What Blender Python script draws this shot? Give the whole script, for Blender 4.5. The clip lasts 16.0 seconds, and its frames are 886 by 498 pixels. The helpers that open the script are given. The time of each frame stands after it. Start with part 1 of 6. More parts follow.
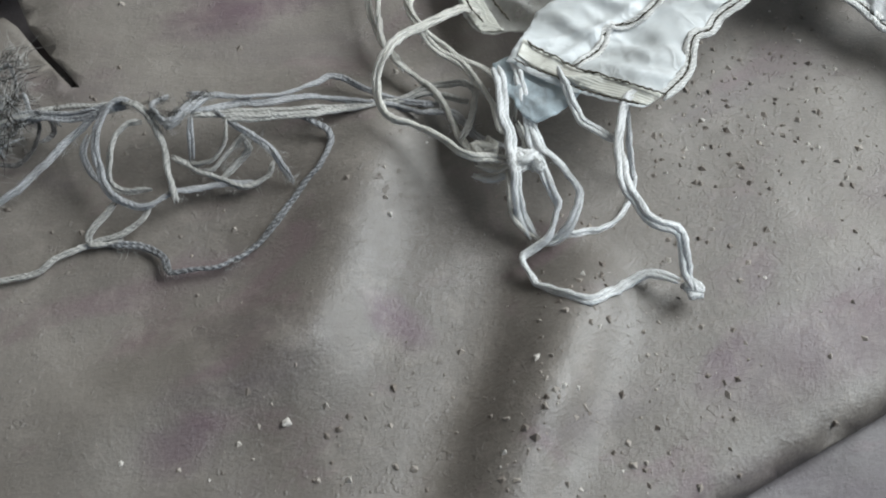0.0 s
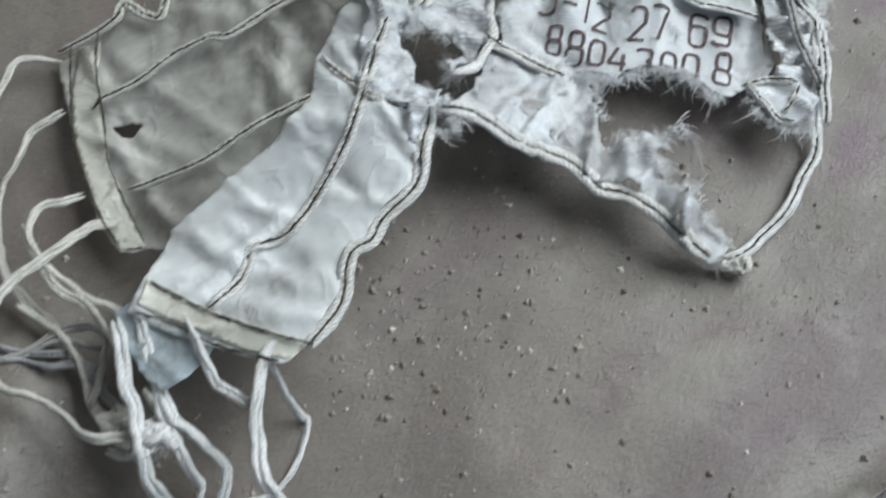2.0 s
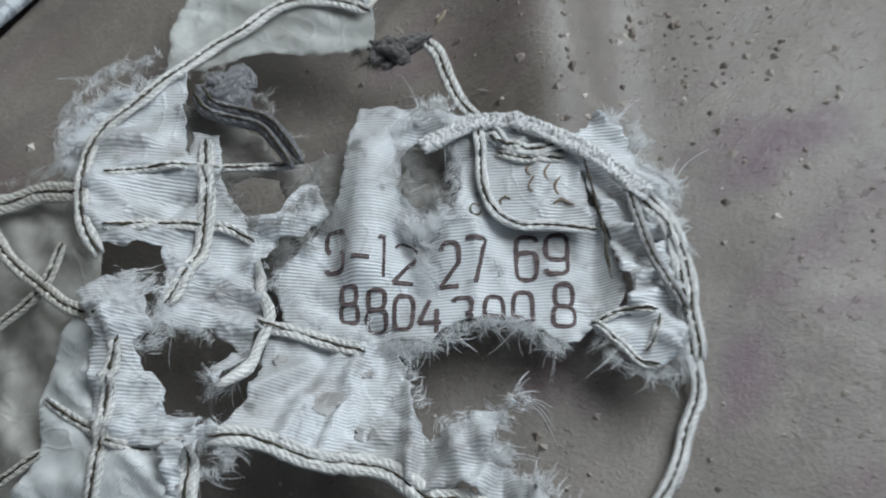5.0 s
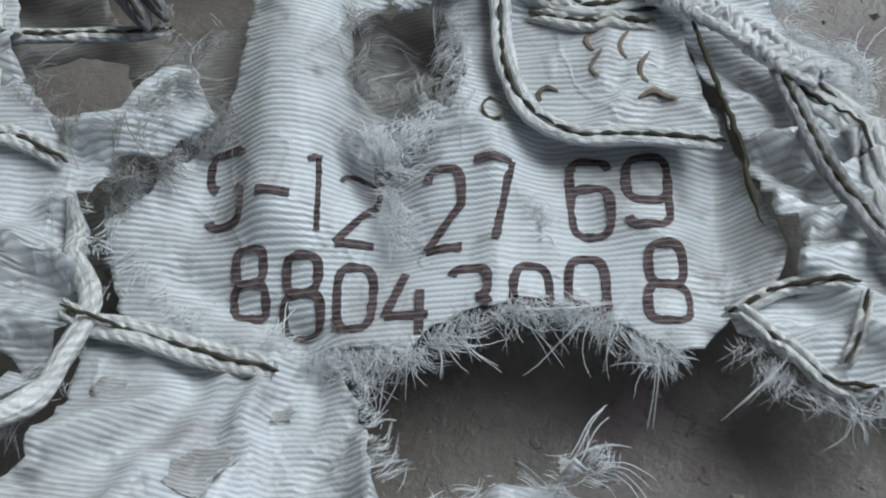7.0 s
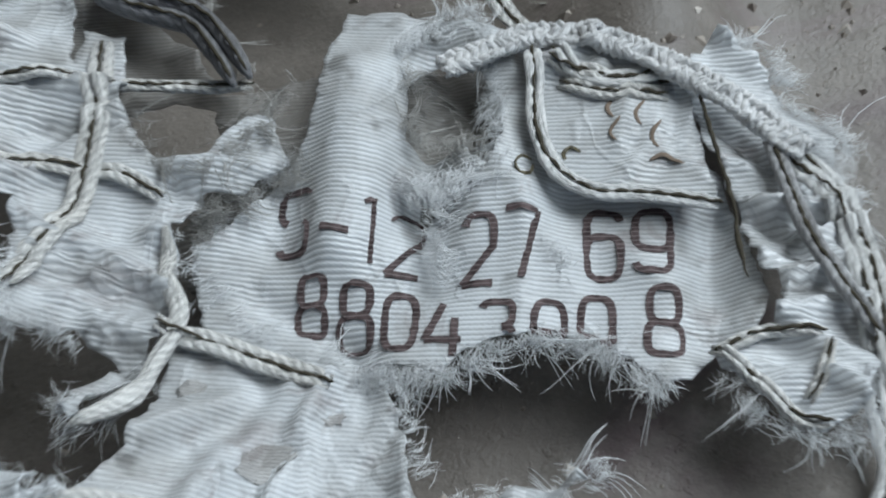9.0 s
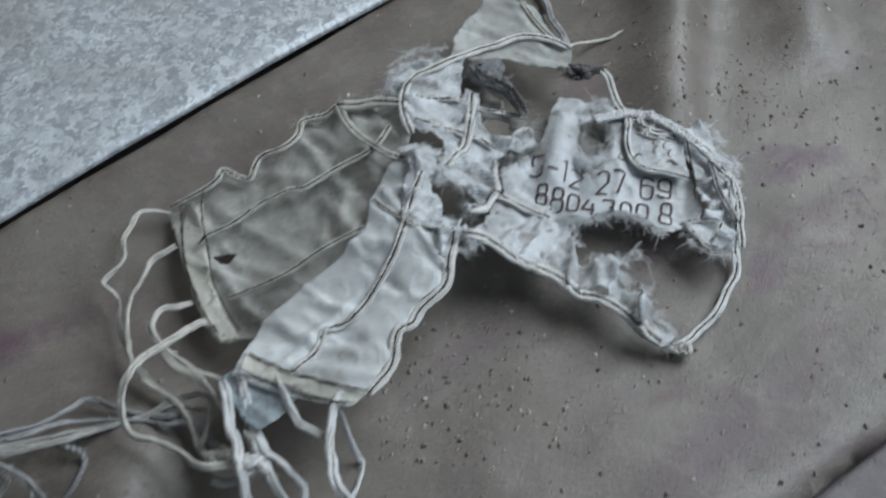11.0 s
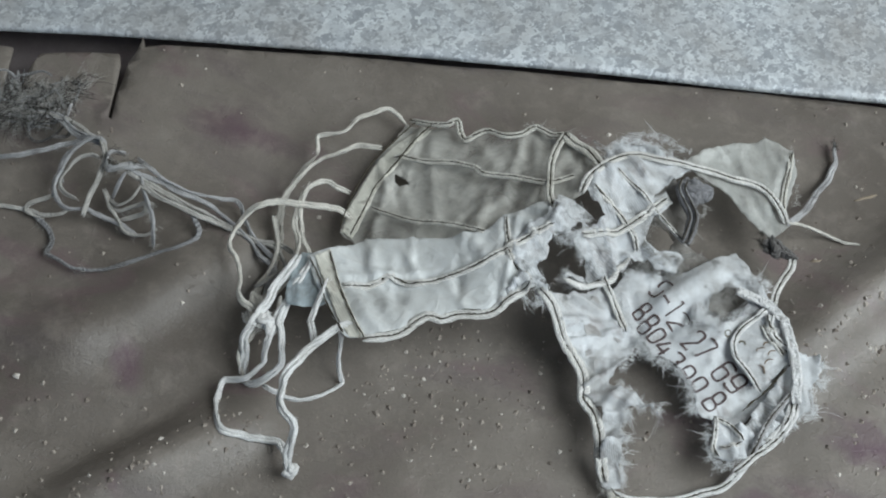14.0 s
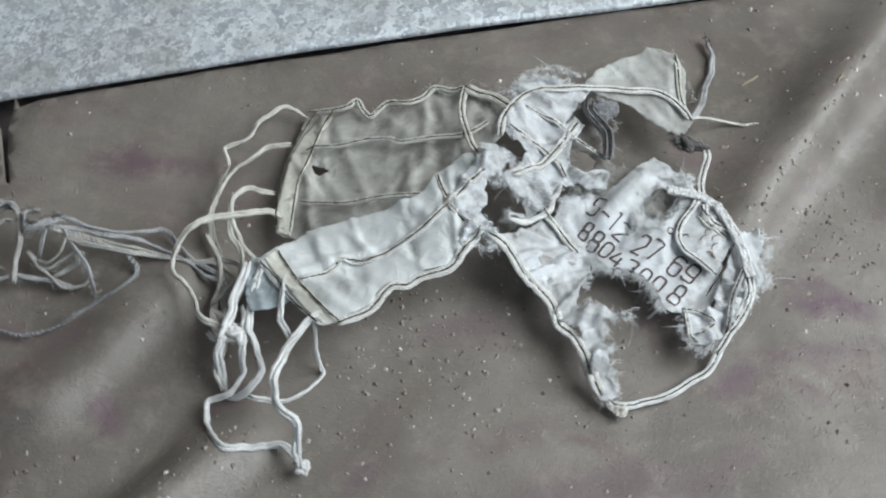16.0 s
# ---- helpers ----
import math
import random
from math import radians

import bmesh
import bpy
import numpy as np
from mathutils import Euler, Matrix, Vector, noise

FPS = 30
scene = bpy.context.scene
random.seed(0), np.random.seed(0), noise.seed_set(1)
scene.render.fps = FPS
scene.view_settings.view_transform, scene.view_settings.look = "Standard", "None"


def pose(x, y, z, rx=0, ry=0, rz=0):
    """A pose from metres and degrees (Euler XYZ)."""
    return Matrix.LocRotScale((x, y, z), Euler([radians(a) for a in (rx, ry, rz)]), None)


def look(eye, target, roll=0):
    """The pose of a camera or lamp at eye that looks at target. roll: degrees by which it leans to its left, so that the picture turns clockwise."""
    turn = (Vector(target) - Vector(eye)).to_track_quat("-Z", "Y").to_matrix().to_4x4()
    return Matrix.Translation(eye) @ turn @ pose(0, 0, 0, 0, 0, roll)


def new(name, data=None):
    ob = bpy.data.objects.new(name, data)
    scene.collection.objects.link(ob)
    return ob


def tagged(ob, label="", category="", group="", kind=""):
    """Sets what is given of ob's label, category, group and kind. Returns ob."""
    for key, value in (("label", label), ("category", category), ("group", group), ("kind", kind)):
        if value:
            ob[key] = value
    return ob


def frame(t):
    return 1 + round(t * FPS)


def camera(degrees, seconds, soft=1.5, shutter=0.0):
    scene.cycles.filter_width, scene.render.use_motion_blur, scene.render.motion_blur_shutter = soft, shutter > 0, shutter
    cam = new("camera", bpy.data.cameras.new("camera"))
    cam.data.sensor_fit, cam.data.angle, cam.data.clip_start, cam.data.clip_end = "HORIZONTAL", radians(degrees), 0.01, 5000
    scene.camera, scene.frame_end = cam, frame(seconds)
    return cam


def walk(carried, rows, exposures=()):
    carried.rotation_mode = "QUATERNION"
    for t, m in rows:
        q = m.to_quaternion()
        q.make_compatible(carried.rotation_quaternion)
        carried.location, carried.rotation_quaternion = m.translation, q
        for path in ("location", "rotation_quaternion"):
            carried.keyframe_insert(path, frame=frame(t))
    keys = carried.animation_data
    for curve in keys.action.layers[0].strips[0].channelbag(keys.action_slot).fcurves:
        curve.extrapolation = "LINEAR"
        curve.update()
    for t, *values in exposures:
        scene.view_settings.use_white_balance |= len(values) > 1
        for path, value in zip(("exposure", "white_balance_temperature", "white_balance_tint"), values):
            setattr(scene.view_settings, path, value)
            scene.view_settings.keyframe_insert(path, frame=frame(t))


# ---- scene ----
from mathutils import geometry

# ---------------------------------------------------------------- camera
cam = camera(36, 16.0, soft=2.0, shutter=0.5)
PATH = [
    (0, (-0.1954, -0.2710, 0.3736), (-0.1126, -0.0292, -0.0562), 2.30),
    (0.5, (-0.1691, -0.2553, 0.3730), (-0.1013, -0.0171, -0.0613), -2.00),
    (1, (-0.1077, -0.2193, 0.3736), (-0.0570, -0.0072, -0.0764), -6.47),
    (1.5, (-0.0758, -0.1985, 0.3586), (-0.0137, 0.0086, -0.0922), -5.35),
    (2, (-0.0414, -0.1764, 0.3594), (0.0093, 0.0227, -0.0964), -8.50),
    (2.5, (-0.0054, -0.1536, 0.3624), (0.0288, 0.0358, -0.0990), -12.96),
    (3, (0.0179, -0.1476, 0.3590), (0.0412, 0.0487, -0.1003), -18.03),
    (3.5, (0.0294, -0.1573, 0.3633), (0.0554, 0.0528, -0.0897), -21.57),
    (4, (0.0551, -0.1466, 0.3725), (0.0711, 0.0636, -0.0809), -26.73),
    (4.5, (0.0637, -0.1372, 0.3596), (0.0823, 0.0742, -0.0931), -27.72),
    (5, (0.0444, -0.1153, 0.3031), (0.0970, 0.0998, -0.1452), -19.58),
    (5.2, (0.0512, -0.1033, 0.2816), (0.0969, 0.1085, -0.1690), -21.04),
    (7.3, (0.0448, -0.0616, 0.1508), (0.1370, 0.1868, -0.2732), -13.66),
    (7.5, (0.0454, -0.0582, 0.1525), (0.1348, 0.1817, -0.2770), -13.30),
    (8, (0.0455, -0.0593, 0.1522), (0.1371, 0.1825, -0.2757), -13.06),
    (8.2, (0.0470, -0.0585, 0.1532), (0.1331, 0.1834, -0.2758), -14.08),
    (10.3, (-0.0006, -0.2122, 0.3777), (0.0609, 0.0604, -0.0369), -12.46),
    (10.5, (-0.0213, -0.2445, 0.4200), (0.0463, 0.0312, 0.0084), -10.94),
    (11, (-0.1033, -0.2881, 0.4415), (-0.0014, -0.0048, 0.0423), -3.78),
    (11.5, (-0.1322, -0.3207, 0.4594), (-0.0174, -0.0398, 0.0620), -1.70),
    (12, (-0.0666, -0.3415, 0.4660), (-0.0011, -0.0455, 0.0684), 1.04),
    (12.5, (0.0080, -0.3446, 0.5019), (0.0040, -0.0462, 0.1007), 1.91),
    (13, (0.0646, -0.3299, 0.5079), (0.0053, -0.0414, 0.1039), 1.91),
    (13.5, (0.0887, -0.3019, 0.5132), (-0.0089, -0.0353, 0.1016), 0.26),
    (14, (0.1041, -0.2900, 0.5169), (-0.0140, -0.0351, 0.1033), -1.32),
    (14.5, (0.1173, -0.2915, 0.5182), (-0.0040, -0.0380, 0.1047), -2.69),
    (15, (0.1344, -0.3052, 0.5110), (0.0195, -0.0422, 0.1016), -4.68),
    (15.5, (0.1049, -0.3219, 0.5126), (0.0167, -0.0514, 0.1015), -4.91),
    (16, (0.0519, -0.3308, 0.5157), (0.0010, -0.0523, 0.1037), -3.83),
]
EXPOSURES = [(0, -0.42, 5950, 4), (1, -0.41, 5950, 4), (2, -0.72, 5900, 4), (3.5, -0.96, 5850, 4), (5, -1.08, 5800, 4), (7.5, -1.17, 5750, 3), (8, -1.17, 5750, 3), (10.3, -0.99, 5750, 3), (11, -1.14, 5700, 4), (11.5, -1.39, 6300, 6), (12, -0.89, 7500, 8), (12.5, -0.64, 5950, 3), (13, -0.82, 5850, 4), (14, -0.94, 5950, 3), (15, -0.79, 6050, 4), (16, -0.66, 5950, 4)]
walk(cam, [(t, look(e, g, r)) for t, e, g, r in PATH], EXPOSURES)

# ---------------------------------------------------------------- light: added area lamp for daylight from the east, sky at the open side
world = bpy.data.worlds.new("sky")
world.use_nodes = True
scene.world = world
wn, wl = world.node_tree.nodes, world.node_tree.links
sky = wn.new("ShaderNodeTexSky")
sky.sky_type = "NISHITA"
sky.sun_disc = False
sky.sun_elevation, sky.sun_rotation = radians(45), radians(80)
wl.new(sky.outputs[0], wn["Background"].inputs[0])
wn["Background"].inputs[1].default_value = 0.10
# Added lamp: soft daylight from the east, its window unseen.
east_light = bpy.data.lights.new("added_east_daylight", "AREA")
east_light.shape, east_light.size, east_light.size_y = "RECTANGLE", 1.16, 0.9
east_light.energy, east_light.color = 47, (1.0, 0.985, 0.96)
lamp = new("added_east_daylight", east_light)
lamp.matrix_world = look((0.99, 0.04, 1.05), (0.0, 0.07, 0.45))


# ---------------------------------------------------------------- materials
def material(name, colour, rough=0.8, metal=0.0):
    m = bpy.data.materials.new(name)
    m.use_nodes = True
    b = m.node_tree.nodes["Principled BSDF"]
    b.inputs["Base Color"].default_value = (*colour, 1)
    b.inputs["Roughness"].default_value = rough
    b.inputs["Metallic"].default_value = metal
    b.inputs["Specular IOR Level"].default_value = 0.3
    return m, m.node_tree, b


def coords(nt, kind="Object", rot=0.0, scale=(1, 1, 1)):
    c, mp = nt.nodes.new("ShaderNodeTexCoord"), nt.nodes.new("ShaderNodeMapping")
    mp.inputs["Rotation"].default_value = (0, 0, radians(rot))
    mp.inputs["Scale"].default_value = scale
    nt.links.new(c.outputs[kind], mp.inputs[0])
    return mp.outputs[0]


def noise_tex(nt, co, scale, detail=4.0, rough=0.55, warp=0.0):
    n = nt.nodes.new("ShaderNodeTexNoise")
    n.inputs["Scale"].default_value, n.inputs["Detail"].default_value = scale, detail
    n.inputs["Roughness"].default_value, n.inputs["Distortion"].default_value = rough, warp
    nt.links.new(co, n.inputs["Vector"])
    return n.outputs["Fac"]


def ramp(nt, fac, stops):
    r = nt.nodes.new("ShaderNodeValToRGB")
    while len(r.color_ramp.elements) < len(stops):
        r.color_ramp.elements.new(0.5)
    for el, (p, c) in zip(r.color_ramp.elements, stops):
        el.position, el.color = p, (*c, 1) if len(c) == 3 else c
    nt.links.new(fac, r.inputs[0])
    return r.outputs[0]


def mix(nt, fac, a, b, how="MIX"):
    n = nt.nodes.new("ShaderNodeMix")
    n.data_type, n.blend_type = "RGBA", how
    for socket, value in ((n.inputs[0], fac), (n.inputs[6], a), (n.inputs[7], b)):
        if isinstance(value, (int, float)):
            socket.default_value = value
        elif isinstance(value, tuple):
            socket.default_value = (*value, 1)
        else:
            nt.links.new(value, socket)
    return n.outputs[2]


def bump(nt, height, strength, distance, below=None):
    b = nt.nodes.new("ShaderNodeBump")
    b.inputs["Strength"].default_value, b.inputs["Distance"].default_value = strength, distance
    nt.links.new(height, b.inputs["Height"])
    if below:
        nt.links.new(below, b.inputs["Normal"])
    return b.outputs[0]


def grey(v):
    return (v, v, v)


# purple-brown stains on the sheet: centre, turn, half length, half width (millimetres), depth
STAINS = [(-12, -124, 14, 60, 20, 0.5), (70, -98, 14, 60, 20, 0.45), (-30, -98, 60, 14, 7, 0.4), (30, -75, 30, 30, 9, 0.3), (165, 4, -12, 26, 7, 0.75), (121, -42, 15, 16, 8, 0.6), (-165, 58, -25, 22, 8, 0.5), (163, 5, 8, 26, 6, 0.75), (-163, 52, 5, 40, 9, 0.6), (-145, -83, -50, 16, 9, 0.75), (-51, -123, 35, 18, 7, 0.55), (122, -36, 20, 12, 6, 0.6), (-215, -104, 10, 18, 9, 0.55), (157, 13, -15, 22, 6, 0.6)]


def sheet_material(name, low, high, stain, rough):
    """Dust-covered painted sheet metal with purple-brown stains and fine grit."""
    m, nt, b = material(name, high, rough)
    co = coords(nt)
    broad = ramp(nt, noise_tex(nt, co, 9, 5, 0.6, 0.4), [(0.36, low), (0.64, high)])
    patch = ramp(nt, noise_tex(nt, coords(nt, "Object", 16, (0.6, 1.6, 1)), 16, 6, 0.62, 0.6), [(0.55, grey(0)), (0.72, grey(0.55))])
    col = mix(nt, patch, broad, stain)
    for sx, sy, turn, lx, ly, deep in STAINS:
        mp = nt.nodes.new("ShaderNodeMapping")
        mp.vector_type = "TEXTURE"
        mp.inputs["Location"].default_value = (sx / 1000, sy / 1000, 0)
        mp.inputs["Rotation"].default_value = (0, 0, radians(turn))
        mp.inputs["Scale"].default_value = (lx / 1000, ly / 1000, 1)
        warp = nt.nodes.new("ShaderNodeVectorMath")
        warp.operation = "MULTIPLY_ADD"
        cloud = nt.nodes.new("ShaderNodeTexNoise")
        cloud.inputs["Scale"].default_value, cloud.inputs["Detail"].default_value = 60, 5
        nt.links.new(co, cloud.inputs["Vector"])
        nt.links.new(cloud.outputs["Color"], warp.inputs[0])
        warp.inputs[1].default_value = (0.016, 0.016, 0)
        shift = nt.nodes.new("ShaderNodeVectorMath")
        shift.operation = "SUBTRACT"
        shift.inputs[1].default_value = (0.008, 0.008, 0)
        nt.links.new(co, warp.inputs[2])
        nt.links.new(warp.outputs[0], shift.inputs[0])
        nt.links.new(shift.outputs[0], mp.inputs[0])
        flat = nt.nodes.new("ShaderNodeVectorMath")
        flat.operation = "MULTIPLY"
        flat.inputs[1].default_value = (1, 1, 0)
        nt.links.new(mp.outputs[0], flat.inputs[0])
        far = nt.nodes.new("ShaderNodeVectorMath")
        far.operation = "LENGTH"
        nt.links.new(flat.outputs[0], far.inputs[0])
        col = mix(nt, ramp(nt, far.outputs["Value"], [(0.35, grey(deep)), (1.0, grey(0))]), col, (0.125, 0.078, 0.098))
    blush = ramp(nt, noise_tex(nt, coords(nt, "Object", 10, (0.7, 1.5, 1)), 24, 5, 0.6, 0.8), [(0.56, grey(0)), (0.70, grey(0.6))])
    col = mix(nt, blush, col, (0.165, 0.108, 0.12))
    wear = ramp(nt, noise_tex(nt, co, 70, 6, 0.7, 0.3), [(0.50, grey(0)), (0.74, grey(0.5))])
    col = mix(nt, wear, col, tuple(min(1, 1.35 * v) for v in high))
    fine = noise_tex(nt, co, 900, 4, 0.7)
    col = mix(nt, 0.3, col, ramp(nt, fine, [(0.3, grey(0.4)), (0.7, grey(0.66))]), "OVERLAY")
    nt.links.new(col, b.inputs["Base Color"])
    nt.links.new(ramp(nt, noise_tex(nt, co, 25, 5, 0.6), [(0.3, grey(rough - 0.12)), (0.7, grey(rough + 0.12))]), b.inputs["Roughness"])
    b.inputs["Specular IOR Level"].default_value = 0.75
    n1 = bump(nt, noise_tex(nt, co, 55, 6, 0.7, 0.2), 0.25, 0.0020)
    scuffs = noise_tex(nt, coords(nt, "Object", -58, (90, 200, 1)), 1.3, 5, 0.7, 0.8)
    n1 = bump(nt, ramp(nt, scuffs, [(0.52, grey(0)), (0.7, grey(1))]), 0.22, 0.0006, n1)
    crumbs = ramp(nt, noise_tex(nt, co, 330, 4, 0.6, 0.4), [(0.60, grey(0)), (0.68, grey(1))])
    where = ramp(nt, noise_tex(nt, co, 18, 4, 0.6), [(0.45, grey(0)), (0.65, grey(1))])
    n1 = bump(nt, mix(nt, 1.0, crumbs, where, "MULTIPLY"), 0.5, 0.0008, n1)
    nt.links.new(bump(nt, fine, 0.6, 0.0004, n1), b.inputs["Normal"])
    return m


SHEET = sheet_material("dusty_brown_sheet", (0.130, 0.112, 0.096), (0.225, 0.200, 0.175), (0.120, 0.09, 0.10), 0.45)
UNDER = sheet_material("dusty_purple_sheet", (0.105, 0.09, 0.09), (0.165, 0.145, 0.145), (0.10, 0.075, 0.09), 0.55)


def galvanised():
    m, nt, b = material("galvanised_steel", (0.6, 0.63, 0.66), 0.5, 0.3)
    co = coords(nt)
    v = nt.nodes.new("ShaderNodeTexVoronoi")
    v.inputs["Scale"].default_value = 330
    w = nt.nodes.new("ShaderNodeVectorMath")
    w.operation = "ADD"
    n3 = nt.nodes.new("ShaderNodeTexNoise")
    n3.inputs["Scale"].default_value = 300
    sc = nt.nodes.new("ShaderNodeVectorMath")
    sc.operation = "SCALE"
    sc.inputs["Scale"].default_value = 0.012
    nt.links.new(co, n3.inputs["Vector"])
    nt.links.new(n3.outputs["Color"], sc.inputs[0])
    nt.links.new(co, w.inputs[0])
    nt.links.new(sc.outputs[0], w.inputs[1])
    nt.links.new(w.outputs[0], v.inputs["Vector"])
    bw = nt.nodes.new("ShaderNodeRGBToBW")
    nt.links.new(v.outputs["Color"], bw.inputs[0])
    col = ramp(nt, bw.outputs[0], [(0.2, (0.42, 0.45, 0.49)), (0.8, (0.78, 0.82, 0.85))])
    dirt = ramp(nt, noise_tex(nt, co, 14, 6, 0.65, 0.5), [(0.44, grey(0)), (0.70, grey(0.6))])
    nt.links.new(mix(nt, dirt, col, (0.33, 0.31, 0.29)), b.inputs["Base Color"])
    nt.links.new(ramp(nt, bw.outputs[0], [(0.1, grey(0.38)), (0.9, grey(0.68))]), b.inputs["Roughness"])
    n1 = bump(nt, bw.outputs[0], 0.35, 0.0006)
    nt.links.new(bump(nt, noise_tex(nt, co, 60, 5, 0.6), 0.3, 0.002, n1), b.inputs["Normal"])
    return m


STEEL = galvanised()


def cloth_material(name, white, grime, angle, pitch=0.00062, sheer=0.3, weave=0.5, clear=0.0, dirt=1.0):
    """Thin woven synthetic cloth, ribbed along one direction, with grey soiling."""
    m, nt, b = material(name, white, 0.32)
    b.inputs["Specular IOR Level"].default_value = 0.7
    co = coords(nt, "Object", angle)
    wave = nt.nodes.new("ShaderNodeTexWave")
    wave.bands_direction = "Y"
    wave.inputs["Scale"].default_value = 0.314 / pitch
    wave.inputs["Distortion"].default_value, wave.inputs["Detail"].default_value = 0.9, 2
    wave.inputs["Detail Scale"].default_value = 0.6
    nt.links.new(co, wave.inputs["Vector"])
    cross = nt.nodes.new("ShaderNodeTexWave")
    cross.bands_direction = "DIAGONAL"
    cross.inputs["Scale"].default_value = 0.314 / (pitch * 0.55)
    cross.inputs["Distortion"].default_value = 1.5
    nt.links.new(co, cross.inputs["Vector"])
    thread = mix(nt, 0.14, wave.outputs["Fac"], cross.outputs["Fac"])
    soil = ramp(nt, noise_tex(nt, co, 42, 7, 0.7, 0.7), [(0.42, grey(0)), (0.68, grey(0.75 * dirt))])
    spots = ramp(nt, noise_tex(nt, co, 130, 2, 0.5), [(0.66, grey(0)), (0.74, grey(0.75 * dirt))])
    col = mix(nt, soil, white, grime)
    col = mix(nt, spots, col, tuple(0.55 * g for g in grime))
    rust = ramp(nt, noise_tex(nt, coords(nt, "Object", angle + 40, (1, 1.4, 1)), 75, 6, 0.65, 1.2), [(0.55, grey(0)), (0.68, grey(0.48 * dirt))])
    col = mix(nt, rust, col, (0.34 * white[0], 0.275 * white[1], 0.26 * white[2]))
    col = mix(nt, weave, col, ramp(nt, thread, [(0.15, grey(0.5)), (0.55, grey(1))]), "MULTIPLY")
    nt.links.new(col, b.inputs["Base Color"])
    b.inputs["Sheen Weight"].default_value = 0.25
    crinkle = ramp(nt, noise_tex(nt, co, 48, 2, 0.5, 1.0), [(0.465, grey(0)), (0.5, grey(1)), (0.535, grey(0))])
    n0 = bump(nt, crinkle, 0.22, 0.0012)
    n1 = bump(nt, noise_tex(nt, co, 200, 4, 0.55), 0.16, 0.0010, n0)
    nt.links.new(bump(nt, thread, 0.7, 0.00018, n1), b.inputs["Normal"])
    tr = nt.nodes.new("ShaderNodeBsdfTranslucent")
    ms = nt.nodes.new("ShaderNodeMixShader")
    ms.inputs[0].default_value = sheer
    nt.links.new(col, tr.inputs["Color"])
    nt.links.new(b.outputs[0], ms.inputs[1])
    nt.links.new(tr.outputs[0], ms.inputs[2])
    out = ms.outputs[0]
    if clear:
        tp, mt = nt.nodes.new("ShaderNodeBsdfTransparent"), nt.nodes.new("ShaderNodeMixShader")
        open_ = ramp(nt, noise_tex(nt, co, 30, 4, 0.6, 0.5), [(0.38, grey(0.15 * clear)), (0.64, grey(1.8 * clear))])
        nt.links.new(open_, mt.inputs[0])
        nt.links.new(out, mt.inputs[1])
        nt.links.new(tp.outputs[0], mt.inputs[2])
        out = mt.outputs[0]
    nt.links.new(out, nt.nodes["Material Output"].inputs["Surface"])
    return m


PRINT_ANGLE = 31.0
CLOTH = cloth_material("white_woven_cloth", (0.93, 0.955, 0.98), (0.46, 0.45, 0.43), PRINT_ANGLE, 0.00078, 0.2, 0.55, 0.13)
STRIP = cloth_material("soiled_strip_cloth", (0.93, 0.955, 0.955), (0.58, 0.57, 0.52), -17, 0.0006, 0.18, 0.15, 0.24, 0.35)
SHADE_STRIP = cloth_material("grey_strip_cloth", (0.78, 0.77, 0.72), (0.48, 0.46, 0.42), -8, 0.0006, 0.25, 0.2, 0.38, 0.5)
MID_STRIP = cloth_material("pale_grey_strip_cloth", (0.74, 0.75, 0.72), (0.46, 0.45, 0.42), 12, 0.0006, 0.25, 0.2, 0.3, 0.6)
GAUZE = cloth_material("grey_gauze", (0.46, 0.44, 0.41), (0.24, 0.22, 0.20), 20, 0.0007, 0.3, 0.4, 0.35)
BAND = cloth_material("yellowed_tape", (0.80, 0.785, 0.70), (0.56, 0.54, 0.47), 40, 0.0009, 0.1, 0.3)
BLUE = cloth_material("bluish_sheer_cloth", (0.76, 0.85, 0.89), (0.50, 0.56, 0.59), 30, 0.0006, 0.4, 0.2, 0.2)


def cord_material(name, light, dark, braid=0.14, pitch=0.0009, soil=0.6):
    """Limp cord of fine strands; the pattern follows the cord's own length."""
    m, nt, b = material(name, light, 0.6)
    a = nt.nodes.new("ShaderNodeTexWave")
    a.wave_type, a.bands_direction = "BANDS", "DIAGONAL"
    a.inputs["Scale"].default_value = 0.314 / pitch
    a.inputs["Distortion"].default_value, a.inputs["Detail"].default_value = 4.0, 3
    nt.links.new(coords(nt, "UV"), a.inputs["Vector"])
    strands = noise_tex(nt, coords(nt, "UV", 14, (140, 1200, 1)), 1.0, 4, 0.7, 0.8)
    obj = coords(nt)
    d = ramp(nt, noise_tex(nt, obj, 55, 5, 0.65), [(0.4, grey(0)), (0.72, grey(soil))])
    col = mix(nt, d, light, dark)
    col = mix(nt, 0.6, col, ramp(nt, strands, [(0.34, grey(0.3)), (0.50, grey(1))]), "MULTIPLY")
    col = mix(nt, braid, col, ramp(nt, a.outputs["Fac"], [(0.1, grey(0.3)), (0.5, grey(1))]), "MULTIPLY")
    nt.links.new(col, b.inputs["Base Color"])
    b.inputs["Sheen Weight"].default_value = 0.3
    n1 = bump(nt, strands, 1.0, 0.0009)
    nt.links.new(bump(nt, a.outputs["Fac"], 1.4 * braid, 0.0005, n1), b.inputs["Normal"])
    return m


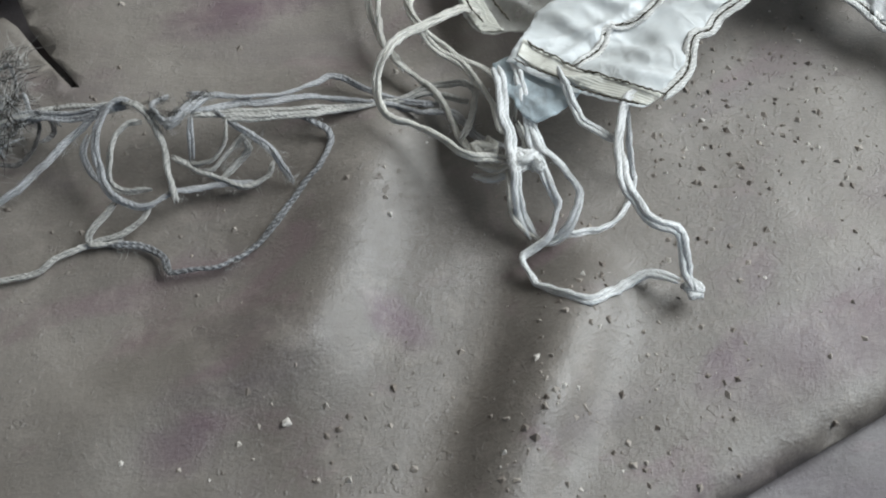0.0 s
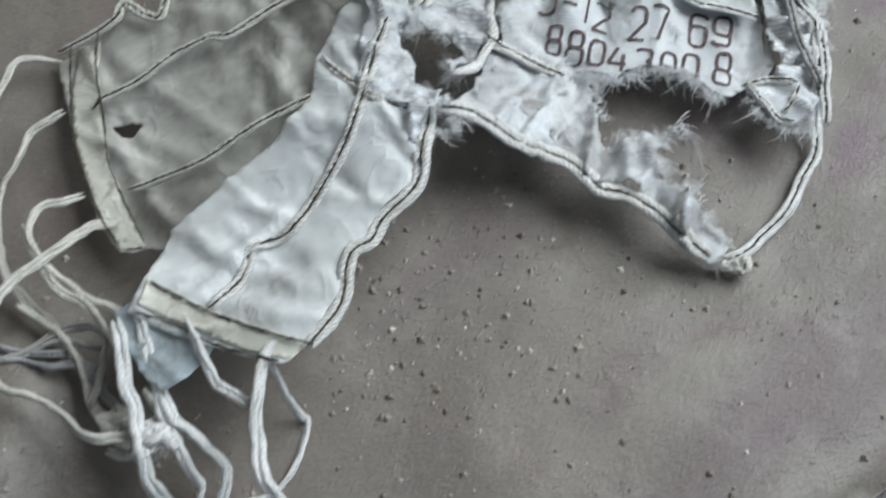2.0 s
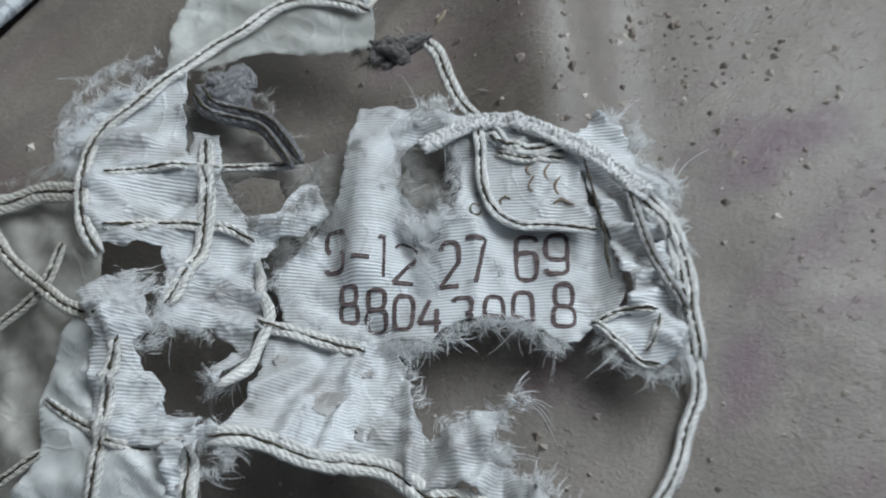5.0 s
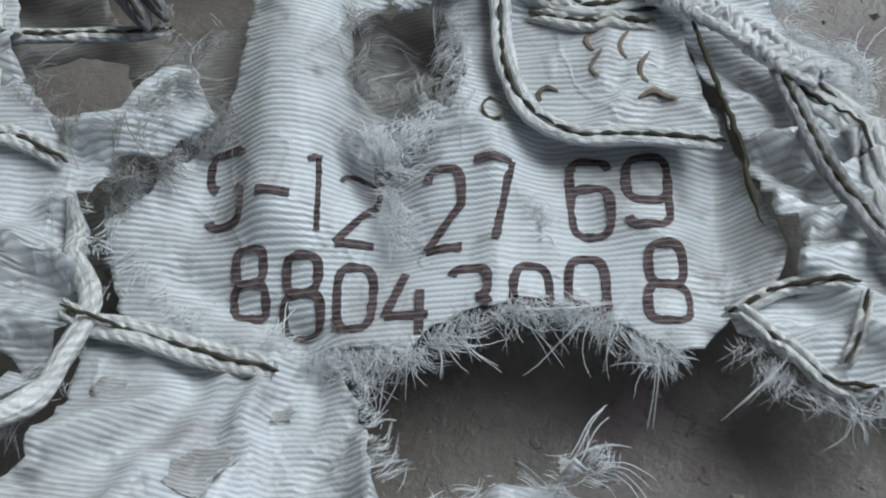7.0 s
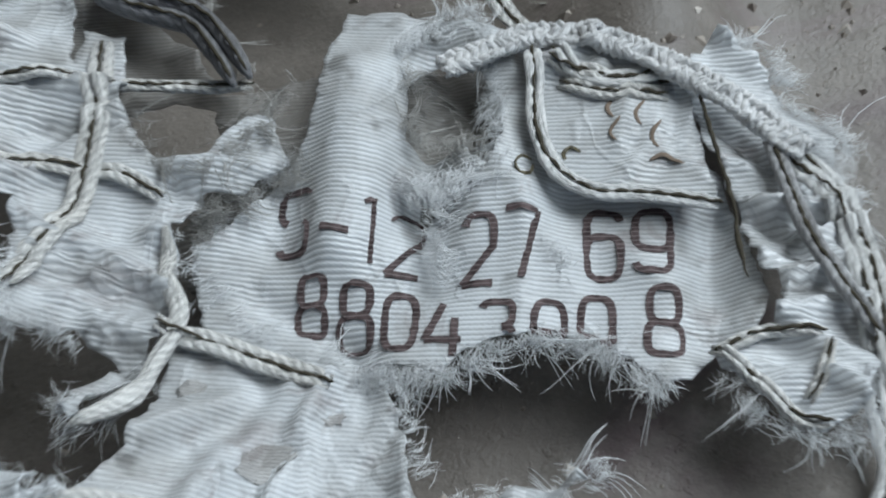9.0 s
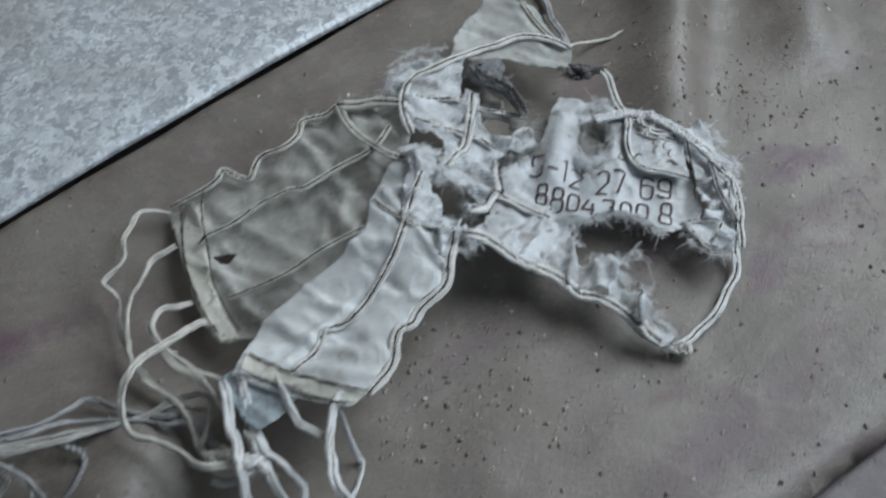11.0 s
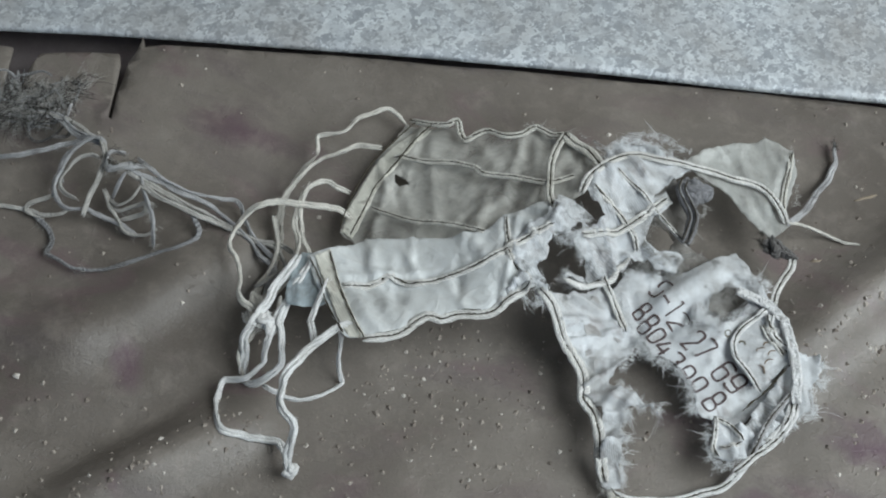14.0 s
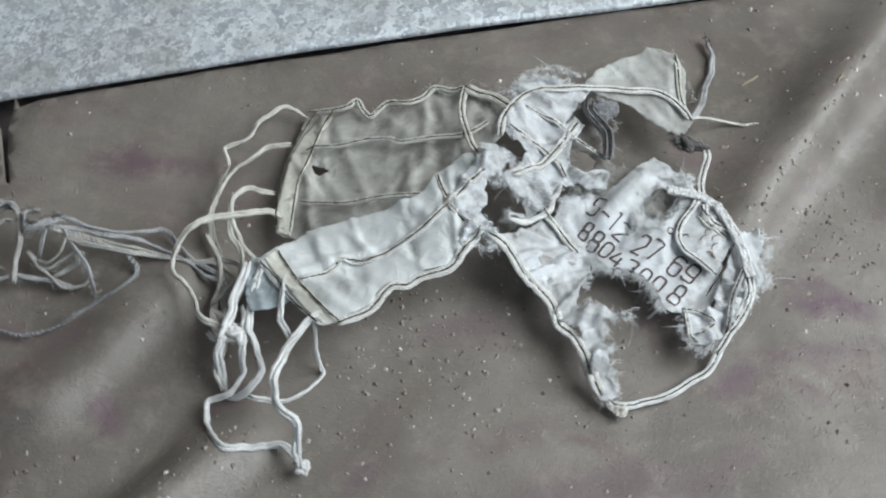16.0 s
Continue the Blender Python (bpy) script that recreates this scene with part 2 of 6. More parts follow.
WHITE_CORD = cord_material("white_braided_cord", (0.93, 0.93, 0.92), (0.60, 0.58, 0.54))
BRAID = cord_material("thick_braided_cord", (0.90, 0.90, 0.90), (0.62, 0.60, 0.57), 0.2, 0.0009, 0.35)
CREAM_CORD = cord_material("cream_soiled_cord", (0.80, 0.77, 0.70), (0.48, 0.45, 0.39))
GREY_CORD = cord_material("grey_soiled_cord", (0.56, 0.56, 0.57), (0.19, 0.18, 0.18), 0.25, 0.0009, 0.85)
CHAR_CORD = cord_material("blackened_cord", (0.34, 0.34, 0.36), (0.08, 0.078, 0.08), 0.3, 0.0012, 0.9)
BLACK_CORD = cord_material("scorched_cord", (0.16, 0.15, 0.145), (0.05, 0.045, 0.04), 0.3, 0.0012, 0.9)
DUSTY_CORD = cord_material("dusty_cord", (0.62, 0.60, 0.56), (0.26, 0.245, 0.22), 0.25, 0.0010, 0.8)
SOOT_CORD = cord_material("sooty_cord", (0.40, 0.40, 0.41), (0.10, 0.098, 0.10), 0.5, 0.0012, 0.9)
OLIVE_CORD = cord_material("olive_thread", (0.20, 0.17, 0.09), (0.08, 0.07, 0.04), 0.3, 0.0008, 0.5)
TAPE = cord_material("white_edging_tape", (0.94, 0.93, 0.90), (0.58, 0.55, 0.49), 0.3, 0.0009, 0.6)
DULL_TAPE = cord_material("dull_edging_tape", (0.82, 0.80, 0.73), (0.46, 0.43, 0.37), 0.3, 0.0009, 0.6)
FIBRE, _, fb = material("frayed_white_fibre", (0.8, 0.81, 0.82), 0.7)
fb.inputs["Sheen Weight"].default_value = 0.3
GREY_FIBRE, _, _ = material("frayed_grey_fibre", (0.42, 0.41, 0.39), 0.8)
DARK_FIBRE, _, _ = material("scorched_fibre", (0.06, 0.055, 0.05), 0.85)
THREAD, _, _ = material("olive_stitching_thread", (0.055, 0.047, 0.032), 0.75)
INK, int_, inb = material("brown_black_ink", (0.05, 0.035, 0.034), 0.8)
rib = int_.nodes.new("ShaderNodeTexWave")
rib.bands_direction = "Y"
rib.inputs["Scale"].default_value, rib.inputs["Distortion"].default_value = 0.314 / 0.00078, 0.9
int_.links.new(coords(int_, "Object", PRINT_ANGLE), rib.inputs["Vector"])
blot = ramp(int_, noise_tex(int_, coords(int_), 700, 3), [(0.35, (0.035, 0.022, 0.022)), (0.75, (0.15, 0.11, 0.11))])
int_.links.new(mix(int_, ramp(int_, rib.outputs["Fac"], [(0.68, grey(0)), (0.98, grey(0.32))]), blot, (0.42, 0.37, 0.37)), inb.inputs["Base Color"])
FADED, _, _ = material("faded_brown_ink", (0.22, 0.17, 0.13), 0.8)


def stone_material(name, a, b_):
    m, nt, b = material(name, a, 0.85)
    info = nt.nodes.new("ShaderNodeObjectInfo")
    geo = nt.nodes.new("ShaderNodeNewGeometry")
    add = nt.nodes.new("ShaderNodeMath")
    add.operation = "ADD"
    fr = nt.nodes.new("ShaderNodeMath")
    fr.operation = "FRACT"
    nt.links.new(info.outputs["Random"], add.inputs[0])
    nt.links.new(geo.outputs["Random Per Island"], add.inputs[1])
    nt.links.new(add.outputs[0], fr.inputs[0])
    col = ramp(nt, fr.outputs[0], [(0.0, b_), (0.3, b_), (0.55, a), (0.86, a), (0.97, (0.62, 0.58, 0.53))])
    nt.links.new(col, b.inputs["Base Color"])
    nt.links.new(bump(nt, noise_tex(nt, coords(nt), 1500, 4), 0.5, 0.0004), b.inputs["Normal"])
    return m


STONE = stone_material("grit_stone", (0.36, 0.32, 0.28), (0.21, 0.18, 0.155))
RIVET, _, _ = material("dark_rivet_steel", (0.06, 0.052, 0.05), 0.5, 0.6)
TWIG, _, _ = material("dry_straw", (0.30, 0.25, 0.19), 0.85)


# ---------------------------------------------------------------- helpers
def part(name, bm, mat, parent=None, label="", smooth=True, solid=0.0):
    me = bpy.data.meshes.new(name)
    bm.to_mesh(me)
    bm.free()
    me.materials.append(mat)
    for p in me.polygons:
        p.use_smooth = smooth
    ob = new(name, me)
    if parent:
        ob.parent = parent
    if label:
        tagged(ob, label)
    if solid:
        mod = ob.modifiers.new("thickness", "SOLIDIFY")
        mod.thickness, mod.offset = solid, 0
    return ob


def seg_distance(x, y, ax, ay, bx, by):
    dx, dy = bx - ax, by - ay
    k = max(0.0, min(1.0, ((x - ax) * dx + (y - ay) * dy) / (dx * dx + dy * dy)))
    return math.hypot(x - ax - k * dx, y - ay - k * dy), k


# folds pressed into the sheet: ends, half width, height (metres)
FOLDS = [
    (0.118, 0.034, 0.215, 0.205, 0.0135, 0.0190),
    (0.208, 0.067, 0.262, 0.200, 0.012, 0.0110),
    (-0.128, -0.010, -0.170, -0.081, 0.014, 0.0095),
    (-0.170, -0.081, -0.235, -0.092, 0.012, 0.0075),
    (-0.083, -0.090, -0.134, -0.152, 0.011, 0.0120),
    (-0.108, -0.078, -0.150, -0.140, 0.012, -0.0050),
    (-0.195, -0.050, -0.240, -0.070, 0.013, -0.0020),
    (-0.06, 0.02, -0.12, 0.06, 0.03, -0.003),
]


def far_edge(x):
    return 0.1575 + 0.283 * x - 0.10 * x * x


def near_edge(x):
    return -0.1480 + 0.235 * x


def ground(x, y):
    """Height of the brown sheet."""
    z = 0.0016 * noise.noise((x * 14, y * 14, 3.1)) + 0.0008 * noise.noise((x * 45, y * 45, 7.7))
    for ax, ay, bx, by, wd, h in FOLDS:
        d, k = seg_distance(x, y, ax, ay, bx, by)
        lean = (x - ax - k * (bx - ax)) / (d + 1e-6)
        wd *= 1.2 - 0.35 * lean
        z += h * math.exp(-(d / wd) ** 2) * (0.35 + 0.65 * math.sin(math.pi * (0.15 + 0.7 * k)))
    d = y - near_edge(x)
    if d < 0.012:
        q = min(1.0, (0.012 - d) / 0.012)
        z -= 0.0075 * (1 - math.sqrt(max(0.0, 1 - q * q)))
    return z


# heights at which the cloth stands above the sheet (millimetres)
LIFT = [(-87, 87, 6), (-61, 85, 17), (-24, 90, 24), (-6, 85, 30), (-88, 50, 12), (-89, 20, 10), (13, 64, 40), (5, 38, 42), (-88, -15, 26), (-50, -44, 30), (-7, 14, 35), (7, 2, 31), (-30, -25, 29), (43, -24, 13), (57, -40, 12), (128, 8, 10), (106, 52, 13), (101, 71, 16), (89, 117, 18), (31, 53, 25), (98, 6, 11), (-48, -9, 22), (56, 34, 16), (52, 24, 13), (46, 51, 26), (15, 92, 32), (50, 13, 12), (34, 32, 16), (68, -55, 6)]


def drape(x, y):
    a = b = 0.0
    for px, py, pz in LIFT:
        w = ((px / 1000 - x) ** 2 + (py / 1000 - y) ** 2 + 1e-4) ** -1.5
        a, b = a + w * pz, b + w
    return a / b / 1000


def smooth_path(points, step):
    """Catmull-Rom through points in millimetres, in metres at an even step."""
    p = [Vector(q) / 1000 for q in points]
    p = [2 * p[0] - p[1]] + p + [2 * p[-1] - p[-2]]
    out = []
    for i in range(1, len(p) - 2):
        n = max(2, int((p[i + 1] - p[i]).length / step))
        for k in range(n):
            t = k / n
            out.append(0.5 * (2 * p[i] + (p[i + 1] - p[i - 1]) * t + (2 * p[i - 1] - 5 * p[i] + 4 * p[i + 1] - p[i + 2]) * t * t
                              + (3 * p[i] - p[i - 1] - 3 * p[i + 1] + p[i + 2]) * t ** 3))
    out.append(p[-2].copy())
    return out


def sweep(bm, path, rx, rz, sides=8, rough=0.12, taper=True, seed=0.0):
    """An oval tube along a path, its width lying flat."""
    uv = bm.loops.layers.uv.verify()
    rings, run, runs = [], 0.0, []
    for i, p in enumerate(path):
        a, b = path[max(0, i - 1)], path[min(len(path) - 1, i + 1)]
        t = (b - a).normalized() if (b - a).length > 1e-9 else Vector((1, 0, 0))
        s = t.cross(Vector((0, 0, 1)))
        s = s.normalized() if s.length > 1e-4 else Vector((1, 0, 0))
        u = s.cross(t)
        run += (p - path[i - 1]).length if i else 0
        runs.append(run)
        k = 1 + rough * noise.noise((p.x * 300 + seed, p.y * 300, p.z * 300)) * 2
        if taper:
            k *= (0.3, 0.72, 0.92)[min(i, len(path) - 1 - i)] if min(i, len(path) - 1 - i) < 3 else 1.0
        rings.append([bm.verts.new(p + (s * math.cos(q) * rx + u * math.sin(q) * rz) * k)
                      for q in (2 * math.pi * j / sides for j in range(sides))])
    for i in range(len(rings) - 1):
        for j in range(sides):
            f = bm.faces.new((rings[i][j], rings[i][(j + 1) % sides], rings[i + 1][(j + 1) % sides], rings[i + 1][j]))
            for lp, (du, dv) in zip(f.loops, ((0, j), (0, j + 1), (1, j + 1), (1, j))):
                lp[uv].uv = (runs[i + du], dv / sides * 2 * math.pi * rx)
    if sides > 3:
        bm.faces.new(rings[0][::-1])
        bm.faces.new(rings[-1])


def settle(path, r):
    for p in path:
        p.z = max(p.z, ground(p.x, p.y) + r * 0.9)
    return path


def wobble(path, amount, seed):
    for p in path:
        p += amount * Vector((noise.noise((p.x * 90, p.y * 90, seed)), noise.noise((p.x * 90, p.y * 90, seed + 9)), 0.5 * noise.noise((p.x * 90, p.y * 90, seed + 5))))
    return path


def kink(path, amount, seed):
    """Small sharp bends, as in cord that was long folded."""
    for p in path:
        p += amount * Vector((noise.noise((p.x * 260, p.y * 260, seed + 1.5)), noise.noise((p.x * 260, p.y * 260, seed + 8.5)), 0))
    return path


SEED = [0]


def cord(name, parent, points, r=0.0017, mat=None, label="", plies=1):
    """A limp cord, or a bunch of parallel plies."""
    SEED[0] += 1
    r *= 0.84
    bm = bmesh.new()
    base = smooth_path(points, 0.0018)
    for k in range(plies):
        off = Vector((0, 0, 0)) if plies == 1 else Vector((random.uniform(-1, 1), random.uniform(-1, 1), random.uniform(-0.6, 0.6))) * r * 1.5
        path = settle(kink(wobble([p + off for p in base], 0.0009, SEED[0] * 3.3 + k), 0.45 * r, SEED[0] + k), r)
        turn, pitch = random.uniform(0, 6.28), random.uniform(0.010, 0.022)
        for side in (0, math.pi):
            ply, run = [], 0.0
            for i, p in enumerate(path):
                t = path[min(i + 1, len(path) - 1)] - path[max(i - 1, 0)]
                n = t.cross(Vector((0, 0, 1)))
                n = n.normalized() if n.length > 1e-6 else Vector((1, 0, 0))
                a = turn + side + 1.1 * math.sin(run / pitch) + 0.4 * noise.noise((run * 150, SEED[0], 0))
                ply.append(p + 0.52 * r * (n * math.cos(a) + Vector((0, 0, 0.8 * math.sin(a)))))
                run += 0.0018
            sweep(bm, ply, r * 0.66, r * 0.56, 7, 0.2, True, SEED[0] + side)
    return part(name, bm, mat or WHITE_CORD, parent, label)


def rest_on_cloth(path, up):
    for p in path:
        for surf, ring in PANELS.values():
            if inside(p.x, p.y, ring):
                z = surf(p.x, p.y)
                if z < p.z + 0.008:
                    p.z = max(p.z, z + up)
    return path


PANELS = {}


def stitch(parent, points, w=0.00032, shift=0.0, up=0.0008, sewn=False):
    """A run of dark thread that pinches at every stitch."""
    path = smooth_path(points, 0.0006)
    if not sewn:
        path = rest_on_cloth(path, 0.0)
    out = []
    for i, p in enumerate(path):
        t = path[min(i + 1, len(path) - 1)] - path[max(i - 1, 0)]
        s = t.cross(Vector((0, 0, 1))).normalized()
        out.append(p + s * (shift + 0.0003 * noise.noise((p.x * 400, p.y * 400, 2))) + Vector((0, 0, up + 0.00026 * math.sin(i * 1.5))))
    bm = bmesh.new()
    sweep(bm, out, w, w * 0.8, 5, 0.35)
    return part("stitching", bm, THREAD, parent, "dark olive stitching thread")


def tape(name, parent, points, w=0.0021, h=0.0009, mat=None, label="", sew=True, both=False):
    """A sewn edging tape with its line of stitching."""
    SEED[0] += 1
    w *= 0.92
    bm = bmesh.new()
    path = settle(wobble(rest_on_cloth(smooth_path(points, 0.0018), 0.5 * h), 0.0006, SEED[0]), h)
    if sew:
        for side in (-0.52, 0.5):
            half = []
            for i, p in enumerate(path):
                t = path[min(i + 1, len(path) - 1)] - path[max(i - 1, 0)]
                half.append(p + side * w * t.cross(Vector((0, 0, 1))).normalized())
            sweep(bm, half, w * 0.56, h * 1.15, 8, 0.18, True, SEED[0] + side)
    else:
        sweep(bm, path, w, h, 10, 0.16, True, SEED[0])
    ob = part(name, bm, mat or TAPE, parent, label)
    if sew:
        pts = [tuple(p * 1000) for p in path[::3]] + [tuple(path[-1] * 1000)]
        for sh in ((-0.5 * w, 0.5 * w) if both else (0.0,)):
            stitch(ob, pts, 0.00030, sh, h * (1.3 if both else 0.95), True)
    return ob


def braid(name, parent, points, w, h, mat, label):
    """A flat cord of five strands laid over and under one another."""
    path = rest_on_cloth(smooth_path(points, 0.0006), 0.6 * h)
    ob = new(name)
    ob.parent = parent
    tagged(ob, label)
    for k in range(5):
        bm, strand = bmesh.new(), []
        for i, p in enumerate(path):
            t = path[min(i + 1, len(path) - 1)] - path[max(i - 1, 0)]
            n = t.cross(Vector((0, 0, 1))).normalized()
            a = i * 0.0006 / 0.0062 * 2 * math.pi + k * 2 * math.pi / 5
            strand.append(p + n * 0.68 * w * math.sin(a) + Vector((0, 0, 0.45 * h * math.sin(2.5 * a + k))))
        sweep(bm, strand, w * 0.31, h * 0.6, 6, 0.12, True, k)
        part("strand", bm, mat, ob)
    return ob


def inside(x, y, poly):
    c, j = False, len(poly) - 1
    for i in range(len(poly)):
        (xi, yi), (xj, yj) = poly[i], poly[j]
        if (yi > y) != (yj > y) and x < (xj - xi) * (y - yi) / (yj - yi) + xi:
            c = not c
        j = i
    return c


def ragged(outline, step, amount, seed):
    """A closed outline (metres) cut into short, uneven steps."""
    out = []
    for i, a in enumerate(outline):
        b = outline[(i + 1) % len(outline)]
        n = max(1, int(math.hypot(b[0] - a[0], b[1] - a[1]) / step))
        for k in range(n):
            x, y = a[0] + (b[0] - a[0]) * k / n, a[1] + (b[1] - a[1]) * k / n
            out.append((x + amount * (noise.noise((x * 260, y * 260, seed)) + 0.5 * random.uniform(-1, 1)),
                        y + amount * (noise.noise((x * 260, y * 260, seed + 4)) + 0.5 * random.uniform(-1, 1))))
    return out


def fill(outline, holes, step, height):
    """A triangulated surface inside an outline, with holes, at a height given by a function."""
    xs, ys = [p[0] for p in outline], [p[1] for p in outline]
    verts, edges = [], []
    for ring in [outline] + holes:
        k = len(verts)
        verts += [Vector(p) for p in ring]
        edges += [(k + i, k + (i + 1) % len(ring)) for i in range(len(ring))]
    y, row = min(ys), 0
    while y < max(ys):
        x = min(xs) + (row % 2) * step / 2
        while x < max(xs):
            q = (x + random.uniform(-0.2, 0.2) * step, y + random.uniform(-0.2, 0.2) * step)
            if inside(*q, outline) and not any(inside(*q, h) for h in holes):
                verts.append(Vector(q))
            x += step
        y, row = y + step * 0.87, row + 1
    vs, _, fs, _, _, _ = geometry.delaunay_2d_cdt(verts, edges, [], 0, 1e-6)
    bm = bmesh.new()
    made = [bm.verts.new((v.x, v.y, height(v.x, v.y))) for v in vs]
    for f in fs:
        cx, cy = sum(vs[i].x for i in f) / 3, sum(vs[i].y for i in f) / 3
        if inside(cx, cy, outline) and not any(inside(cx, cy, h) for h in holes):
            bm.faces.new([made[i] for i in f])
    for v in [v for v in bm.verts if not v.link_faces]:
        bm.verts.remove(v)
    bmesh.ops.recalc_face_normals(bm, faces=bm.faces)
    return bm


def pressed_folds(ring, angle, pitch, seed):
    """Random sharp folds over a piece of cloth: segments with a half width and a height factor."""
    rnd = random.Random(int(seed * 10))
    xs, ys = [p[0] for p in ring], [p[1] for p in ring]
    area = (max(xs) - min(xs)) * (max(ys) - min(ys))
    out = []
    for _ in range(max(12, min(60, int(1.9 * area / (pitch * pitch))))):
        x, y = rnd.uniform(min(xs), max(xs)), rnd.uniform(min(ys), max(ys))
        a, ln = radians(angle + 90 + rnd.gauss(0, 28)), rnd.uniform(0.9, 3.0) * pitch / 2
        out.append((x - math.cos(a) * ln, y - math.sin(a) * ln, x + math.cos(a) * ln, y + math.sin(a) * ln,
                    pitch * rnd.uniform(0.11, 0.32), rnd.uniform(0.3, 1.0) * rnd.choice((1, 1, -0.7))))
    return out


def crease(x, y, folds, pitch, seed):
    z = 0.22 * noise.noise((x / pitch, y / pitch, seed))
    for ax, ay, bx, by, w, h in folds:
        if min(ax, bx) - w < x < max(ax, bx) + w and min(ay, by) - w < y < max(ay, by) + w:
            d, k = seg_distance(x, y, ax, ay, bx, by)
            if d < w:
                z += h * (1 - d / w) ** 1.5 * (0.3 + 0.7 * math.sin(math.pi * (0.1 + 0.8 * k)))
    return z


# rolls and dips of the printed piece: ends, half width, height (millimetres)
ROLLS = [
    (77.1, 54.1, 59.9, 30.6, 5.0, 3.2),
    (87.2, 51.1, 74.5, 29.6, 4.5, -4.0),
    (73.4, 30.4, 70.8, 18.5, 4.0, -2.2),
    (110.1, 6.2, 98.1, -9.9, 4.5, -4.5),
    (63.4, 49.2, 52.5, 35.2, 4.0, -1.4),
    (46.1, 29.1, 54.7, 13.8, 2.0, -1.4),
    (99.0, 34.4, 93.5, 20.3, 3, -1.5),
]


def rolled(x, y):
    z = 0.0
    for ax, ay, bx, by, w, h in ROLLS:
        d, k = seg_distance(1000 * x, 1000 * y, ax, ay, bx, by)
        z += h / 1000 * math.exp(-(d / w) ** 2)
    return z


def panel(name, parent, outline, mat, label="", holes=(), off=0.0, amp=0.0016, angle=0.0, pitch=0.012, rag=0.0006, step=0.0016, seed=1.0, over=None, shape=None):
    """A torn piece of cloth, draped, creased and ragged along its edge. Outline in millimetres."""
    ring = ragged([(p[0] / 1000, p[1] / 1000) for p in outline], 0.0012, rag, seed)
    gaps = [ragged([(p[0] / 1000, p[1] / 1000) for p in h], 0.0012, rag, seed + 2) for h in holes]

    folds = pressed_folds(ring, angle, pitch, seed)

    def height(x, y):
        if over:
            return PANELS[over][0](x, y) + off
        z = drape(x, y) + off + amp * crease(x, y, folds, pitch, seed) + 0.12 * amp * noise.noise((x * 260, y * 260, seed))
        if shape:
            z += shape(x, y)
        return max(z, ground(x, y) + 0.0006)

    PANELS[name] = (height, ring)
    return part(name, fill(ring, gaps, step, height), mat, parent, label, True, 0.0003)


def lock(bm, root, way, length, fibres, spread, radius, lift):
    """A wisp of fibres that start apart and curl together."""
    v = (Vector(way) + Vector((random.gauss(0, 0.55), random.gauss(0, 0.55), random.gauss(lift, 0.25)))).normalized()
    s = v.cross(Vector((0, 0, 1)))
    s = s.normalized() if s.length > 1e-4 else Vector((1, 0, 0))
    bend, turn = random.gauss(0, 0.5), random.uniform(0, 6.28)
    ln = length * random.uniform(0.35, 1.15)
    for _ in range(fibres):
        q = root + (s * random.gauss(0, 1) + Vector((0, 0, 0.5 * random.gauss(0, 1)))) * spread
        k2, kb = random.uniform(0.45, 1.1), bend + random.gauss(0, 0.35)
        wav = random.uniform(0.03, 0.10)
        path = []
        for k in range(7):
            u = k / 6 * k2
            c = q.lerp(root, 0.5 * u)
            path.append(c + v * ln * u + s * ln * (kb * u * u + wav * math.sin(turn + 5 * u)) + Vector((0, 0, -0.35 * ln * u * u + ln * wav * math.cos(turn + 6 * u))))
        for w in path:
            w.z = max(w.z, ground(w.x, w.y) + 0.0002)
        sweep(bm, path, radius, radius, 3, 0.0, True)


def hairs(name, parent, starts, mat, length, radius=0.00006, lift=0.1, label=""):
    """Loose fibres; starts: (point, direction, spread, count)."""
    bm = bmesh.new()
    for p, d, spread, count in starts:
        lock(bm, Vector(p), d, length, count, spread, radius, lift)
    return part(name, bm, mat, parent, label)


def fray(name, parent, points, outward, mat, count=120, length=0.006, spread=0.0007, up=0.0, label="", radius=0.00006, per=9):
    """Wisps that stand out along an edge in millimetres."""
    path = rest_on_cloth(smooth_path(points, 0.001), 0.0)
    starts = []
    for _ in range(max(2, count // per)):
        p = random.choice(path).copy()
        p += 0.0006 * Vector((random.gauss(0, 1), random.gauss(0, 1), 0))
        starts.append((p, outward, spread, per))
    return hairs(name, parent, starts, mat, length, radius, 0.12, label)


# ---------------------------------------------------------------- the sheets
def xy_line(fn, x0, x1, step):
    n = int(abs(x1 - x0) / step)
    return [(x0 + (x1 - x0) * k / n, fn(x0 + (x1 - x0) * k / n)) for k in range(n + 1)]


